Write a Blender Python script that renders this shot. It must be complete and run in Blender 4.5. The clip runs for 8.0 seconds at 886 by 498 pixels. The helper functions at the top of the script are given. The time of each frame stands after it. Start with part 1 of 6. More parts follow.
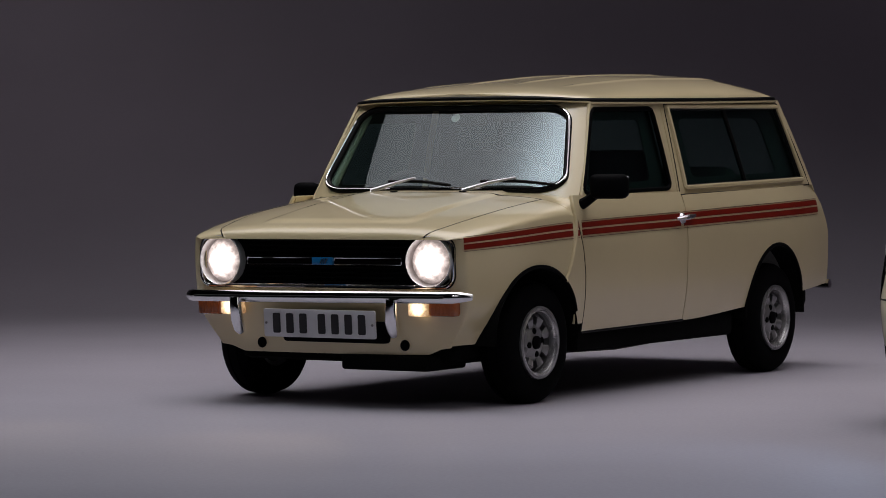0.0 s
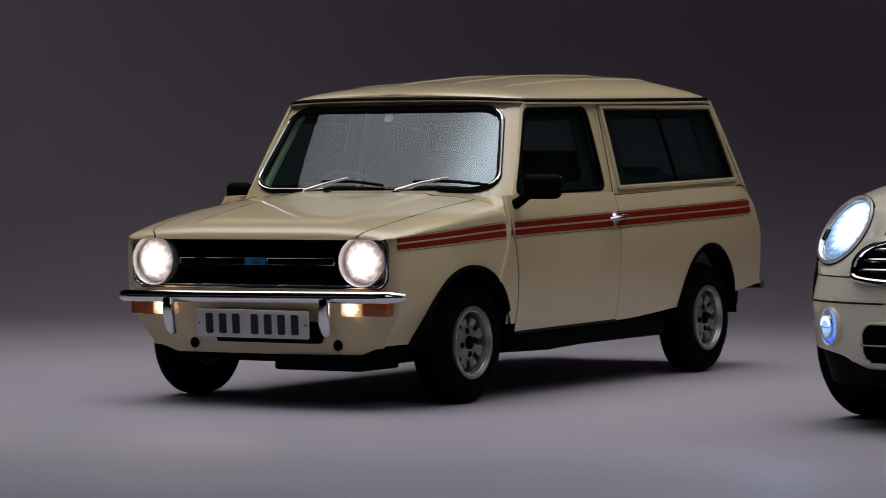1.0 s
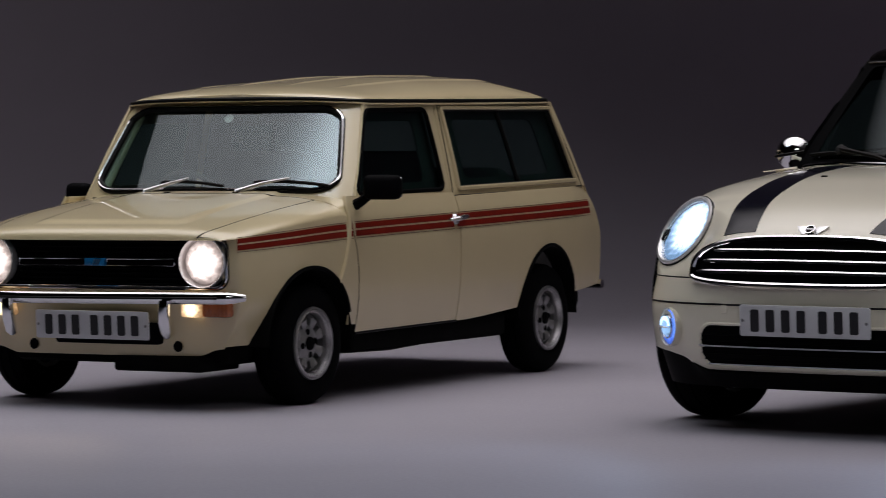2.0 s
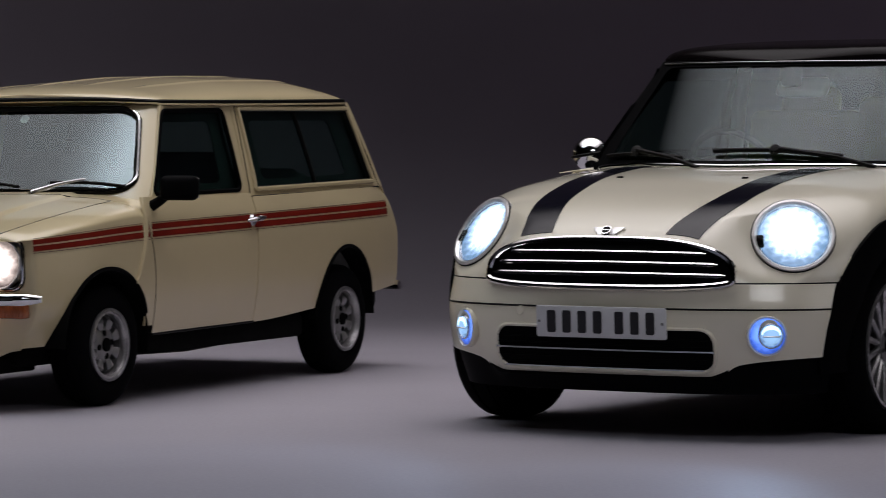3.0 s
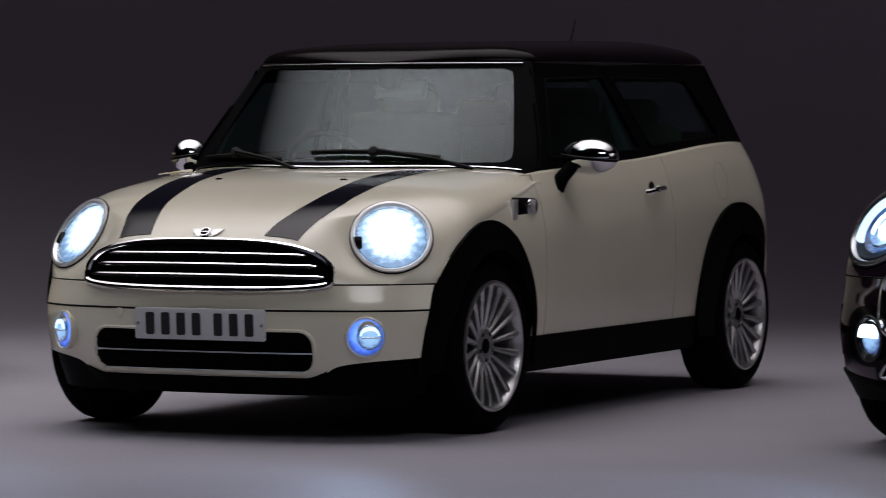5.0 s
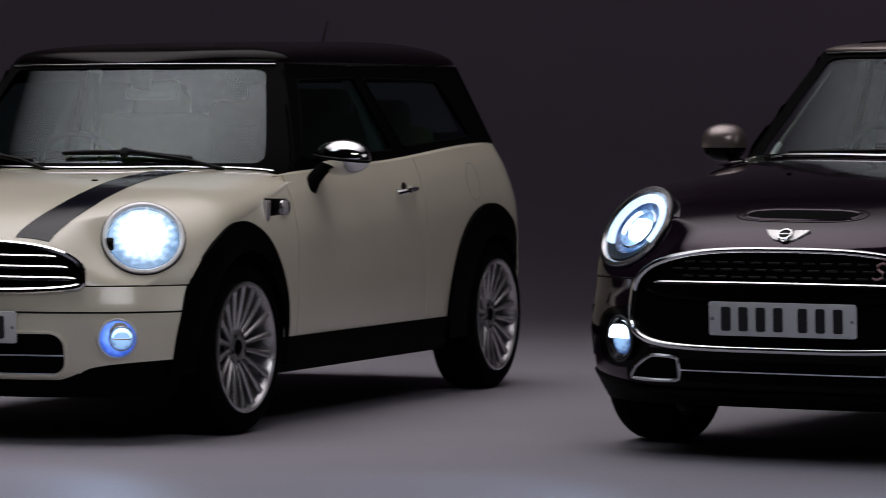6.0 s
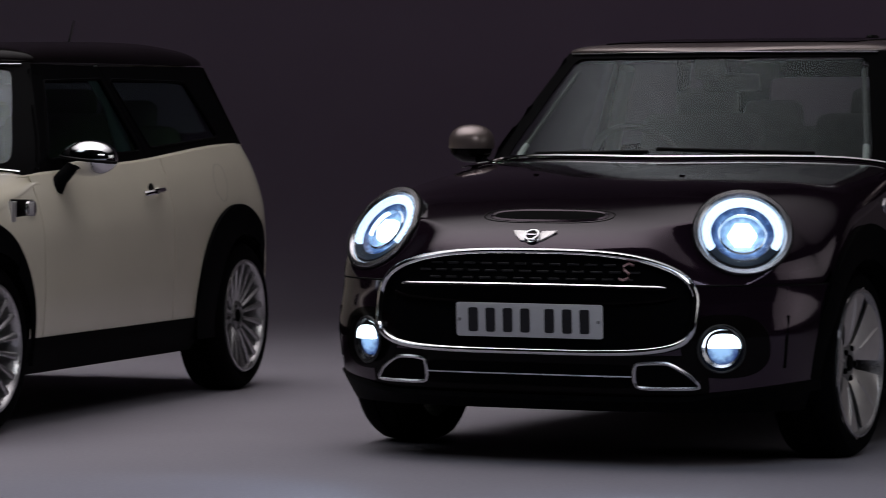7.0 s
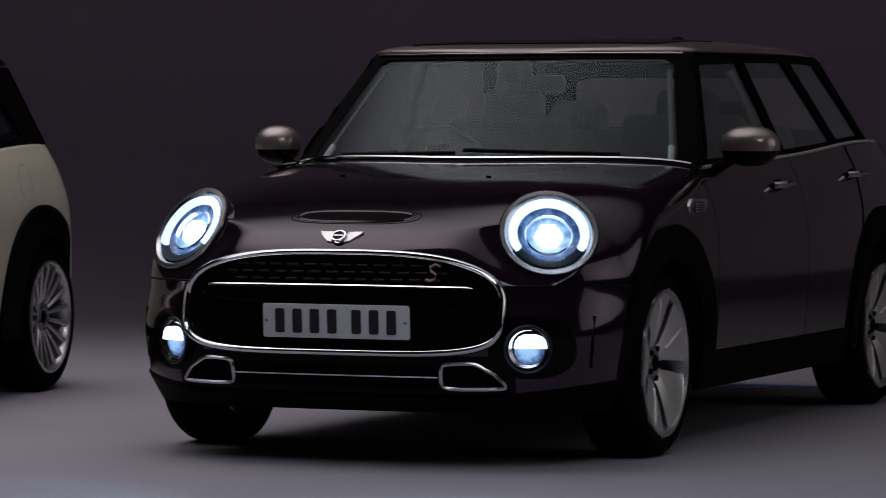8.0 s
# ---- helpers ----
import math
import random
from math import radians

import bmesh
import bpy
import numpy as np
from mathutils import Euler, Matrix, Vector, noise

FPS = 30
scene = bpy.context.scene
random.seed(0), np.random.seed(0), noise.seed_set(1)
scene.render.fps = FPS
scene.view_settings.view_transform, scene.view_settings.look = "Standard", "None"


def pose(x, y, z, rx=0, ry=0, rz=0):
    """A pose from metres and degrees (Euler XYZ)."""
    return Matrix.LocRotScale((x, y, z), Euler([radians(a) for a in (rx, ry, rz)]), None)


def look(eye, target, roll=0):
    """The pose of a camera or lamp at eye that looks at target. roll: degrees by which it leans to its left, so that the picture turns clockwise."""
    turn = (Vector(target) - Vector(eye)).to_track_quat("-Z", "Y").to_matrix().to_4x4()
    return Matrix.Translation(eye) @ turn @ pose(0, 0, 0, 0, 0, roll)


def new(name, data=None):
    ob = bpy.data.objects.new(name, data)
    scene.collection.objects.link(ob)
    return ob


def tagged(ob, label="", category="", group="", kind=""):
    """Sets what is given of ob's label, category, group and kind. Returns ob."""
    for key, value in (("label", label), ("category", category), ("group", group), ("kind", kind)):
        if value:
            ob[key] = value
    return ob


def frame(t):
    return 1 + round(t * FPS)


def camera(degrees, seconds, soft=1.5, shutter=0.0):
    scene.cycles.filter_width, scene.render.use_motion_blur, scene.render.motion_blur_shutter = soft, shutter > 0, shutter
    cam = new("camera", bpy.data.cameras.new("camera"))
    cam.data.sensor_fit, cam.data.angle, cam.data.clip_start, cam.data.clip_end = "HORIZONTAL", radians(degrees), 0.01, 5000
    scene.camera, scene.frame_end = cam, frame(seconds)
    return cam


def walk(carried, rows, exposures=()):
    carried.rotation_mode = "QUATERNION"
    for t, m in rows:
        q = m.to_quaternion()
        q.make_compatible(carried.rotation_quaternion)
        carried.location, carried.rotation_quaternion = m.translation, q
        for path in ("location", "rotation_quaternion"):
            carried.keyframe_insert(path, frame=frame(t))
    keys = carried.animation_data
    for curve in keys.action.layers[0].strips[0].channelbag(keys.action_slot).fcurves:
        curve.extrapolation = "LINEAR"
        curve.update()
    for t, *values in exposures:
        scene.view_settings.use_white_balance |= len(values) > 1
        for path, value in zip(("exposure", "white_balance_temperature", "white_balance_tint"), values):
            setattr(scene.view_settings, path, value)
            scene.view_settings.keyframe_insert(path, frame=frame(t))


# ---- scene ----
# The camera turns on a tripod: seconds, yaw, pitch and roll in degrees.
EYE = (0.0, 0.0, 1.087)
cam = camera(13.872, 8.0, soft=0.8, shutter=0.3)
TURNS = [
    (0, 10.539, -1.867, -0.291),
    (0.5, 10.223, -1.869, -0.266),
    (1, 9.485, -1.870, -0.240),
    (1.2, 9.079, -1.870, -0.230),
    (2.3, 6.057, -1.870, -0.175),
    (2.5, 5.423, -1.869, -0.165),
    (3, 3.785, -1.867, -0.139),
    (3.5, 2.265, -1.864, -0.114),
    (4, 0.609, -1.861, -0.089),
    (4.2, -0.028, -1.859, -0.079),
    (5.3, -3.577, -1.848, -0.023),
    (5.5, -4.353, -1.846, -0.013),
    (6, -6.418, -1.839, 0.012),
    (6.5, -8.381, -1.831, 0.037),
    (7, -10.387, -1.823, 0.062),
    (7.5, -12.017, -1.814, 0.088),
    (8, -13.427, -1.804, 0.113),
]


def turned(yaw, pitch, roll):
    """The camera's pose on its tripod."""
    y, p = radians(yaw), radians(pitch)
    ahead = Vector((-math.sin(y) * math.cos(p), math.cos(y) * math.cos(p), math.sin(p)))
    return look(EYE, Vector(EYE) + ahead, roll)


walk(cam, [(t, turned(*turn)) for t, *turn in TURNS])

# ---- light ----
world = bpy.data.worlds.new("studio_dark")
world.use_nodes = True
scene.world = world
world.node_tree.nodes["Background"].inputs["Color"].default_value = (0.02, 0.019, 0.022, 1)
world.node_tree.nodes["Background"].inputs["Strength"].default_value = 0.03


def softbox(name, at, aim, wide, deep, watts, colour):
    """A rectangular area lamp, for the studio softboxes and the added fills."""
    lamp = bpy.data.lights.new(name, "AREA")
    lamp.shape, lamp.size, lamp.size_y, lamp.energy, lamp.color = "RECTANGLE", wide, deep, watts, colour
    ob = new(name, lamp)
    ob.matrix_world = look(at, aim)
    return ob


def soft_edges(ob, rim=0.34):
    """Lets a softbox's cloth dim towards its four edges."""
    ob.data.use_nodes = True
    tree = ob.data.node_tree
    where, axes, both = (tree.nodes.new("ShaderNode" + n) for n in ("NewGeometry", "SeparateXYZ", "Math"))
    both.operation = "MULTIPLY"
    tree.links.new(where.outputs["Parametric"], axes.inputs["Vector"])
    for i, axis in enumerate("XY"):
        mid, size, fade = (tree.nodes.new("ShaderNode" + n) for n in ("Math", "Math", "MapRange"))
        mid.operation, mid.inputs[1].default_value = "SUBTRACT", 0.5
        size.operation = "ABSOLUTE"
        fade.interpolation_type = "SMOOTHSTEP"
        fade.inputs["From Min"].default_value, fade.inputs["From Max"].default_value = 0.5 - rim, 0.5
        fade.inputs["To Min"].default_value, fade.inputs["To Max"].default_value = 1.8, 0.0
        tree.links.new(axes.outputs[axis], mid.inputs[0])
        tree.links.new(mid.outputs["Value"], size.inputs[0])
        tree.links.new(size.outputs["Value"], fade.inputs["Value"])
        tree.links.new(fade.outputs["Result"], both.inputs[i])
    tree.links.new(both.outputs["Value"], tree.nodes["Emission"].inputs["Strength"])


# a wide overhead bank with an egg crate, hung along the row of cars, bright at the left and dim at the right
bank = softbox("overhead_softbox", (1.2, 14.6, 5.4), (1.2, 14.55, 0), 16.4, 6.8, 520, (1.0, 0.948, 0.982))
pivot = Matrix.Translation((1.2, 14.6, 0))
bank.matrix_world = pivot @ Matrix.Rotation(radians(-17), 4, "Z") @ pivot.inverted() @ bank.matrix_world
bank.data.spread = radians(104)
bank.data.use_nodes = True
tree = bank.data.node_tree
where, axes, fade = (tree.nodes.new("ShaderNode" + n) for n in ("NewGeometry", "SeparateXYZ", "MapRange"))
fade.inputs["To Min"].default_value, fade.inputs["To Max"].default_value = 0.09, 0.70
fade.inputs["From Min"].default_value, fade.inputs["From Max"].default_value = 0.2, 0.62
fade.interpolation_type = "SMOOTHSTEP"
tree.links.new(where.outputs["Parametric"], axes.inputs["Vector"])
tree.links.new(axes.outputs["X"], fade.inputs["Value"])
tree.links.new(fade.outputs["Result"], tree.nodes["Emission"].inputs["Strength"])
# unseen strip lamp added to brighten the floor before the cars
strip = softbox("floor_fill", (2.2, 7.2, 5.2), (2.2, 7.6, 0), 11.0, 1.6, 122, (0.74, 0.84, 1.0))
strip.data.spread = radians(90)
# a brighter softbox over the first car
key = softbox("key_softbox", (-4.1, 12.6, 5.3), (-4.1, 12.6, 0), 4.2, 2.6, 19, (0.80, 0.92, 1.0))
key.data.spread = radians(115)
soft_edges(key)
# added fill with no seen source, brightens the car sides from the right
fill = softbox("side_fill", (12.0, 8.0, 3.8), (-1.0, 13.5, 0.5), 9.0, 5.0, 18, (1.0, 0.97, 0.96))
fill.data.spread = radians(75)
# unseen lamp put high in front to brighten noses and bumpers
front = softbox("front_fill", (2.0, 3.0, 6.8), (0.3, 12.6, 0.3), 5.0, 2.0, 10, (0.97, 0.96, 1.0))
front.data.spread = radians(48)
# a large dim softbox out of view on the right, which the car sides mirror
flank = softbox("flank_softbox", (14.3, 19.4, 2.3), (4.0, 13.4, 0.8), 8.0, 4.4, 3.2, (1.0, 0.88, 0.93))
# a long unseen strip, added to keep the backdrop dimly lit
wash = softbox("backdrop_fill", (10.8, 18.0, 8.5), (10.8, 24.6, 1.2), 20.0, 0.5, 26, (0.98, 0.70, 0.98))
wash.data.spread = radians(100)
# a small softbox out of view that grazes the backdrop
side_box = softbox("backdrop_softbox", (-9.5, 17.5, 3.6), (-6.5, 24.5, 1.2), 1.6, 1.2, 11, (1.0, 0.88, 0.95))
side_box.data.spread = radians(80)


# ---- materials ----
def nodes_of(name):
    m = bpy.data.materials.new(name)
    m.use_nodes = True
    return m, m.node_tree.nodes, m.node_tree.links, m.node_tree.nodes["Principled BSDF"]


def noise_at(nodes, links, scale, detail=4.0, space="Object"):
    where = nodes.new("ShaderNodeTexCoord")
    tex = nodes.new("ShaderNodeTexNoise")
    tex.inputs["Scale"].default_value, tex.inputs["Detail"].default_value = scale, detail
    links.new(where.outputs[space], tex.inputs["Vector"])
    return tex.outputs["Fac"]


def ramp(nodes, links, fac, low, high, a=0.3, b=0.7):
    r = nodes.new("ShaderNodeValToRGB")
    r.color_ramp.elements[0].position, r.color_ramp.elements[0].color = a, (*low, 1)
    r.color_ramp.elements[1].position, r.color_ramp.elements[1].color = b, (*high, 1)
    links.new(fac, r.inputs["Fac"])
    return r.outputs["Color"]


def bumped(nodes, links, shader, fac, strength, distance):
    b = nodes.new("ShaderNodeBump")
    b.inputs["Strength"].default_value, b.inputs["Distance"].default_value = strength, distance
    links.new(fac, b.inputs["Height"])
    links.new(b.outputs["Normal"], shader.inputs["Normal"])


def surface(name, colour, rough=0.5, metal=0.0, vary=0.12, scale=9.0, fine=120.0, bump=0.1, coat=0.0, rough_vary=0.08, spec=0.5):
    """A surface with colour that varies broadly and gloss that varies finely."""
    m, nodes, links, s = nodes_of(name)
    low = tuple(c * (1 - vary) for c in colour)
    high = tuple(min(1, c * (1 + vary)) for c in colour)
    links.new(ramp(nodes, links, noise_at(nodes, links, scale), low, high), s.inputs["Base Color"])
    f = noise_at(nodes, links, fine, 3.0)
    r = nodes.new("ShaderNodeMapRange")
    r.inputs["To Min"].default_value, r.inputs["To Max"].default_value = max(0.02, rough - rough_vary), min(1, rough + rough_vary)
    links.new(f, r.inputs["Value"])
    links.new(r.outputs["Result"], s.inputs["Roughness"])
    s.inputs["Metallic"].default_value = metal
    s.inputs["Specular IOR Level"].default_value = spec
    s.inputs["Coat Weight"].default_value, s.inputs["Coat Roughness"].default_value = coat, 0.04
    if bump:
        bumped(nodes, links, s, f, bump, 0.001)
    return m


def clear_glass(name, tint, low=0.027, high=1.0):
    """A thin pane: it lets tinted light through and mirrors by Fresnel."""
    m, nodes, links, s = nodes_of(name)
    nodes.remove(s)
    see, shine, mix, tilt, fifth, fr = (nodes.new("ShaderNode" + n) for n in ("BsdfTransparent", "BsdfGlossy", "MixShader", "LayerWeight", "Math", "MapRange"))
    see.inputs["Color"].default_value = (*tint, 1)
    shine.inputs["Roughness"].default_value = 0.0
    shine.inputs["Color"].default_value = (0.86, 0.97, 1.0, 1)
    tilt.inputs["Blend"].default_value = 0.5
    fifth.operation, fifth.inputs[1].default_value = "POWER", 5.0
    fr.inputs["To Min"].default_value, fr.inputs["To Max"].default_value = low, high
    links.new(tilt.outputs["Facing"], fifth.inputs[0])
    links.new(fifth.outputs["Value"], fr.inputs["Value"])
    links.new(fr.outputs["Result"], mix.inputs["Fac"])
    links.new(see.outputs["BSDF"], mix.inputs[1])
    links.new(shine.outputs["BSDF"], mix.inputs[2])
    links.new(mix.outputs["Shader"], nodes["Material Output"].inputs["Surface"])
    return m


def glowing(name, colour, strength):
    """An evenly lit lamp glass."""
    m, nodes, links, s = nodes_of(name)
    s.inputs["Base Color"].default_value = (0.06, 0.06, 0.07, 1)
    s.inputs["Roughness"].default_value = 0.1
    s.inputs["Emission Color"].default_value = (*colour, 1)
    s.inputs["Emission Strength"].default_value = strength
    return m


CREAM = surface("cream_paint", (0.57, 0.475, 0.285), 0.32, vary=0.035, scale=2.5, fine=300, bump=0.03, coat=0.9)
IVORY = surface("ivory_paint", (0.755, 0.705, 0.57), 0.32, vary=0.03, scale=2.5, fine=300, bump=0.02, coat=1.0)
PLUM = surface("plum_metallic_paint", (0.010, 0.0052, 0.0095), 0.10, vary=0.1, scale=3, fine=900, bump=0.01, coat=0.45, rough_vary=0.03, spec=0.4)
PLUM.node_tree.nodes["Principled BSDF"].inputs["Specular Tint"].default_value = (0.92, 0.62, 0.88, 1)
ROOF_GREY = surface("warm_silver_paint", (0.30, 0.245, 0.235), 0.34, metal=0.7, vary=0.06, scale=5, fine=900, bump=0.02, coat=0.8)
GLOSS_BLACK = surface("gloss_black_paint", (0.004, 0.003, 0.0032), 0.16, vary=0.2, scale=5, fine=300, bump=0.01, spec=0.07)
MATT_BLACK = surface("black_plastic", (0.0016, 0.0016, 0.002), 0.62, vary=0.25, scale=14, fine=260, bump=0.25, spec=0.03)
UNDERSIDE = surface("underbody_black", (0.003, 0.003, 0.003), 0.85, vary=0.35, scale=10, fine=80, bump=0.4, spec=0.05)
RUBBER = surface("tyre_rubber", (0.002, 0.002, 0.0024), 0.75, vary=0.25, scale=20, fine=180, bump=0.3, spec=0.03)
SEAL = surface("seal_rubber", (0.003, 0.003, 0.003), 0.5, vary=0.2, scale=30, fine=200, bump=0.1, spec=0.12)
CHROME = surface("chrome", (0.78, 0.78, 0.80), 0.07, metal=1.0, vary=0.04, scale=8, fine=240, bump=0.02, rough_vary=0.035)
SATIN = surface("satin_chrome", (0.56, 0.55, 0.57), 0.24, metal=1.0, vary=0.06, scale=10, fine=240, bump=0.04)
ALLOY = surface("silver_alloy", (0.56, 0.55, 0.56), 0.29, metal=0.9, vary=0.08, scale=16, fine=320, bump=0.05)
ALLOY_BRIGHT = surface("bright_satin_alloy", (0.74, 0.71, 0.70), 0.37, metal=0.85, vary=0.06, scale=16, fine=320, bump=0.04)
BEZEL = surface("polished_bezel", (0.82, 0.80, 0.80), 0.4, metal=0.85, vary=0.05, scale=16, fine=300, bump=0.02)
ALLOY_DULL = surface("dull_alloy", (0.27, 0.265, 0.27), 0.42, metal=0.8, vary=0.12, scale=18, fine=260, bump=0.08)
DARK_METAL = surface("dark_metal", (0.03, 0.03, 0.032), 0.5, metal=0.6, vary=0.2, scale=18, fine=200, bump=0.1)
STRIPE_RED = surface("dark_red_tape", (0.165, 0.012, 0.006), 0.42, vary=0.08, scale=12, fine=300, bump=0.02, spec=0.08)
STRIPE_LINE = surface("thin_brown_tape", (0.16, 0.08, 0.05), 0.4, vary=0.1, scale=20, fine=300, bump=0)
STRIPE_BLACK = surface("black_bonnet_tape", (0.004, 0.004, 0.009), 0.12, vary=0.15, scale=12, fine=300, bump=0.01, spec=0.3, rough_vary=0.03)
BADGE_BLUE = surface("blue_badge_enamel", (0.01, 0.12, 0.28), 0.25, vary=0.1, scale=40, fine=200, bump=0, coat=0.6)
BADGE_RED = surface("red_badge_enamel", (0.52, 0.32, 0.32), 0.25, metal=0.4, vary=0.1, scale=40, fine=200, bump=0, coat=0.6)
PLATE_WHITE = surface("white_plate_film", (0.62, 0.62, 0.635), 0.4, vary=0.04, scale=20, fine=400, bump=0.04)
PLATE_INK = surface("plate_ink", (0.008, 0.008, 0.01), 0.4, vary=0.1, scale=40, fine=300, bump=0)
AMBER = surface("amber_lens", (0.33, 0.085, 0.025), 0.2, vary=0.12, scale=30, fine=200, bump=0.1, coat=0.5)
TRIM_GREEN = surface("pale_green_headlining", (0.30, 0.36, 0.29), 0.8, vary=0.08, scale=14, fine=160, bump=0.15)
CABIN = surface("dark_cabin_trim", (0.085, 0.088, 0.088), 0.75, vary=0.2, scale=14, fine=160, bump=0.2)
SHELL_GREY = surface("pale_grey_plastic", (0.66, 0.70, 0.69), 0.5, vary=0.06, scale=20, fine=200, bump=0.05)
CABIN_GREY = surface("grey_cabin_trim", (0.16, 0.165, 0.16), 0.75, vary=0.12, scale=14, fine=160, bump=0.2)
SEAT_OLIVE = surface("olive_seat_cloth", (0.17, 0.18, 0.07), 0.85, vary=0.15, scale=18, fine=240, bump=0.3)
SEAT_DARK = surface("charcoal_seat_cloth", (0.11, 0.115, 0.12), 0.8, vary=0.15, scale=18, fine=240, bump=0.3)
GLASS = clear_glass("window_glass", (0.93, 0.95, 0.94))
GLASS_DARK = clear_glass("tinted_glass", (0.48, 0.60, 0.57), 0.018, 0.6)
WINDSCREEN = clear_glass("windscreen_glass", (0.74, 0.82, 0.79), 0.056)
WINDSCREEN_FLAT = clear_glass("flat_windscreen_glass", (0.70, 0.80, 0.77), 0.105)
WINDSCREEN_CLEAR = clear_glass("clear_windscreen_glass", (0.80, 0.86, 0.84), 0.028)
GLASS_INSIDE = clear_glass("windscreen_inner_face", (1.0, 1.0, 1.0), 0.0, 0.0)
LENS = clear_glass("lamp_glass", (0.93, 0.95, 0.97))


def glow_disc(name, core, edge, hot, cool, R, inner=0.25, teeth=0, fleck=60.0, at=(0.0, 0.0)):
    """A lit lamp glass whose light falls off from its bulb to its rim, broken up by the reflector's facets. It lies across the x axis."""
    m, nodes, links, s = nodes_of(name)
    s.inputs["Base Color"].default_value = (0.06, 0.06, 0.07, 1)
    s.inputs["Roughness"].default_value = 0.1

    def maths(op, a, b=None):
        n = nodes.new("ShaderNodeMath")
        n.operation = op
        for i, v in enumerate((a, b)):
            if v is not None:
                if isinstance(v, (int, float)):
                    n.inputs[i].default_value = v
                else:
                    links.new(v, n.inputs[i])
        return n.outputs["Value"]

    where, axes = nodes.new("ShaderNodeTexCoord"), nodes.new("ShaderNodeSeparateXYZ")
    links.new(where.outputs["Object"], axes.inputs["Vector"])
    y, z = maths("SUBTRACT", axes.outputs["Y"], at[0]), maths("SUBTRACT", axes.outputs["Z"], at[1])
    r = maths("DIVIDE", maths("SQRT", maths("ADD", maths("MULTIPLY", y, y), maths("MULTIPLY", z, z))), R)
    f = noise_at(nodes, links, fleck, 5.0)
    bent = maths("ADD", r, maths("MULTIPLY", maths("SUBTRACT", f, 0.5), 0.55))
    if teeth:
        wave = maths("SINE", maths("MULTIPLY", maths("ARCTAN2", z, y), float(teeth)))
        bent = maths("ADD", bent, maths("MULTIPLY", maths("MULTIPLY", wave, r), 0.045))
    fade = nodes.new("ShaderNodeMapRange")
    fade.interpolation_type = "SMOOTHSTEP"
    fade.inputs["From Min"].default_value, fade.inputs["From Max"].default_value = inner, 1.0
    fade.inputs["To Min"].default_value, fade.inputs["To Max"].default_value = 1.0, 0.0
    links.new(bent, fade.inputs["Value"])
    power = nodes.new("ShaderNodeMapRange")
    power.inputs["To Min"].default_value, power.inputs["To Max"].default_value = cool, hot
    links.new(fade.outputs["Result"], power.inputs["Value"])
    links.new(power.outputs["Result"], s.inputs["Emission Strength"])
    links.new(ramp(nodes, links, fade.outputs["Result"], edge, core, 0.05, 0.75), s.inputs["Emission Color"])
    return m


GLOW_WARM = glow_disc("warm_headlamp_glow", (1.0, 0.93, 0.90), (1.0, 0.78, 0.72), 2.3, 0.22, 0.088, 0.30, fleck=42)
GLOW_SIDE = glow_disc("warm_sidelamp_glow", (1.0, 0.84, 0.55), (0.85, 0.45, 0.18), 2.4, 0.16, 0.062, 0.05, fleck=70)
GLOW_BLUE = glow_disc("cold_headlamp_glow", (0.80, 0.92, 1.0), (0.34, 0.60, 1.0), 2.6, 0.55, 0.140, 0.25, teeth=21, fleck=40, at=(0.0, 0.025))
GLOW_HALO = glowing("cold_ring_glow", (0.58, 0.76, 1.0), 1.8)
GLOW_CORE = glowing("cold_core_glow", (0.74, 0.88, 1.0), 4.0)
GLOW_DIM = glow_disc("dim_blue_glow", (0.34, 0.62, 1.0), (0.08, 0.24, 0.80), 1.5, 0.12, 0.115, 0.20, teeth=7, fleck=45)
GLOW_LOW = glow_disc("low_blue_glow", (0.34, 0.60, 1.0), (0.05, 0.14, 0.62), 1.0, 0.15, 0.066, 0.2, fleck=85)
GLOW_RING = glowing("cold_crescent_glow", (0.45, 0.68, 1.0), 2.2)
GLOW_FOG = glow_disc("blue_fog_glow", (0.14, 0.30, 1.0), (0.05, 0.15, 0.85), 1.7, 0.6, 0.080, 0.25, fleck=50, at=(0.0, 0.01))


# ---- shaping tools ----
def curve(*pts):
    """A smooth curve through (t, value) pairs that does not overshoot."""
    xs, ys = np.array([p[0] for p in pts], float), np.array([p[1] for p in pts], float)
    d = np.diff(ys) / np.diff(xs)
    m = np.zeros(len(xs))
    m[0], m[-1] = d[0], d[-1]
    for i in range(1, len(xs) - 1):
        if d[i - 1] * d[i] > 0:
            m[i] = 2 * d[i - 1] * d[i] / (d[i - 1] + d[i])

    def value(t):
        if t <= xs[0]:
            return float(ys[0])
        if t >= xs[-1]:
            return float(ys[-1])
        i = int(np.searchsorted(xs, t)) - 1
        w = xs[i + 1] - xs[i]
        s = (t - xs[i]) / w
        return float((1 + 2 * s) * (1 - s) ** 2 * ys[i] + s * (1 - s) ** 2 * w * m[i] + s * s * (3 - 2 * s) * ys[i + 1] + s * s * (s - 1) * w * m[i + 1])

    return value


def spread(a, b, n, ends=""):
    """n values from a to b; closer at the ends named (a, b)."""
    t = np.linspace(0, 1, n)
    if ends == "a":
        t = 1 - np.cos(t * math.pi / 2)
    elif ends == "b":
        t = np.sin(t * math.pi / 2)
    elif ends == "ab":
        t = (1 - np.cos(t * math.pi)) / 2
    return [float(v) for v in a + (b - a) * t]


def mesh_of(verts, faces):
    bm = bmesh.new()
    vs = [bm.verts.new(v) for v in verts]
    for f in faces:
        if len({*f}) > 2:
            bm.faces.new([vs[i] for i in f])
    return bm


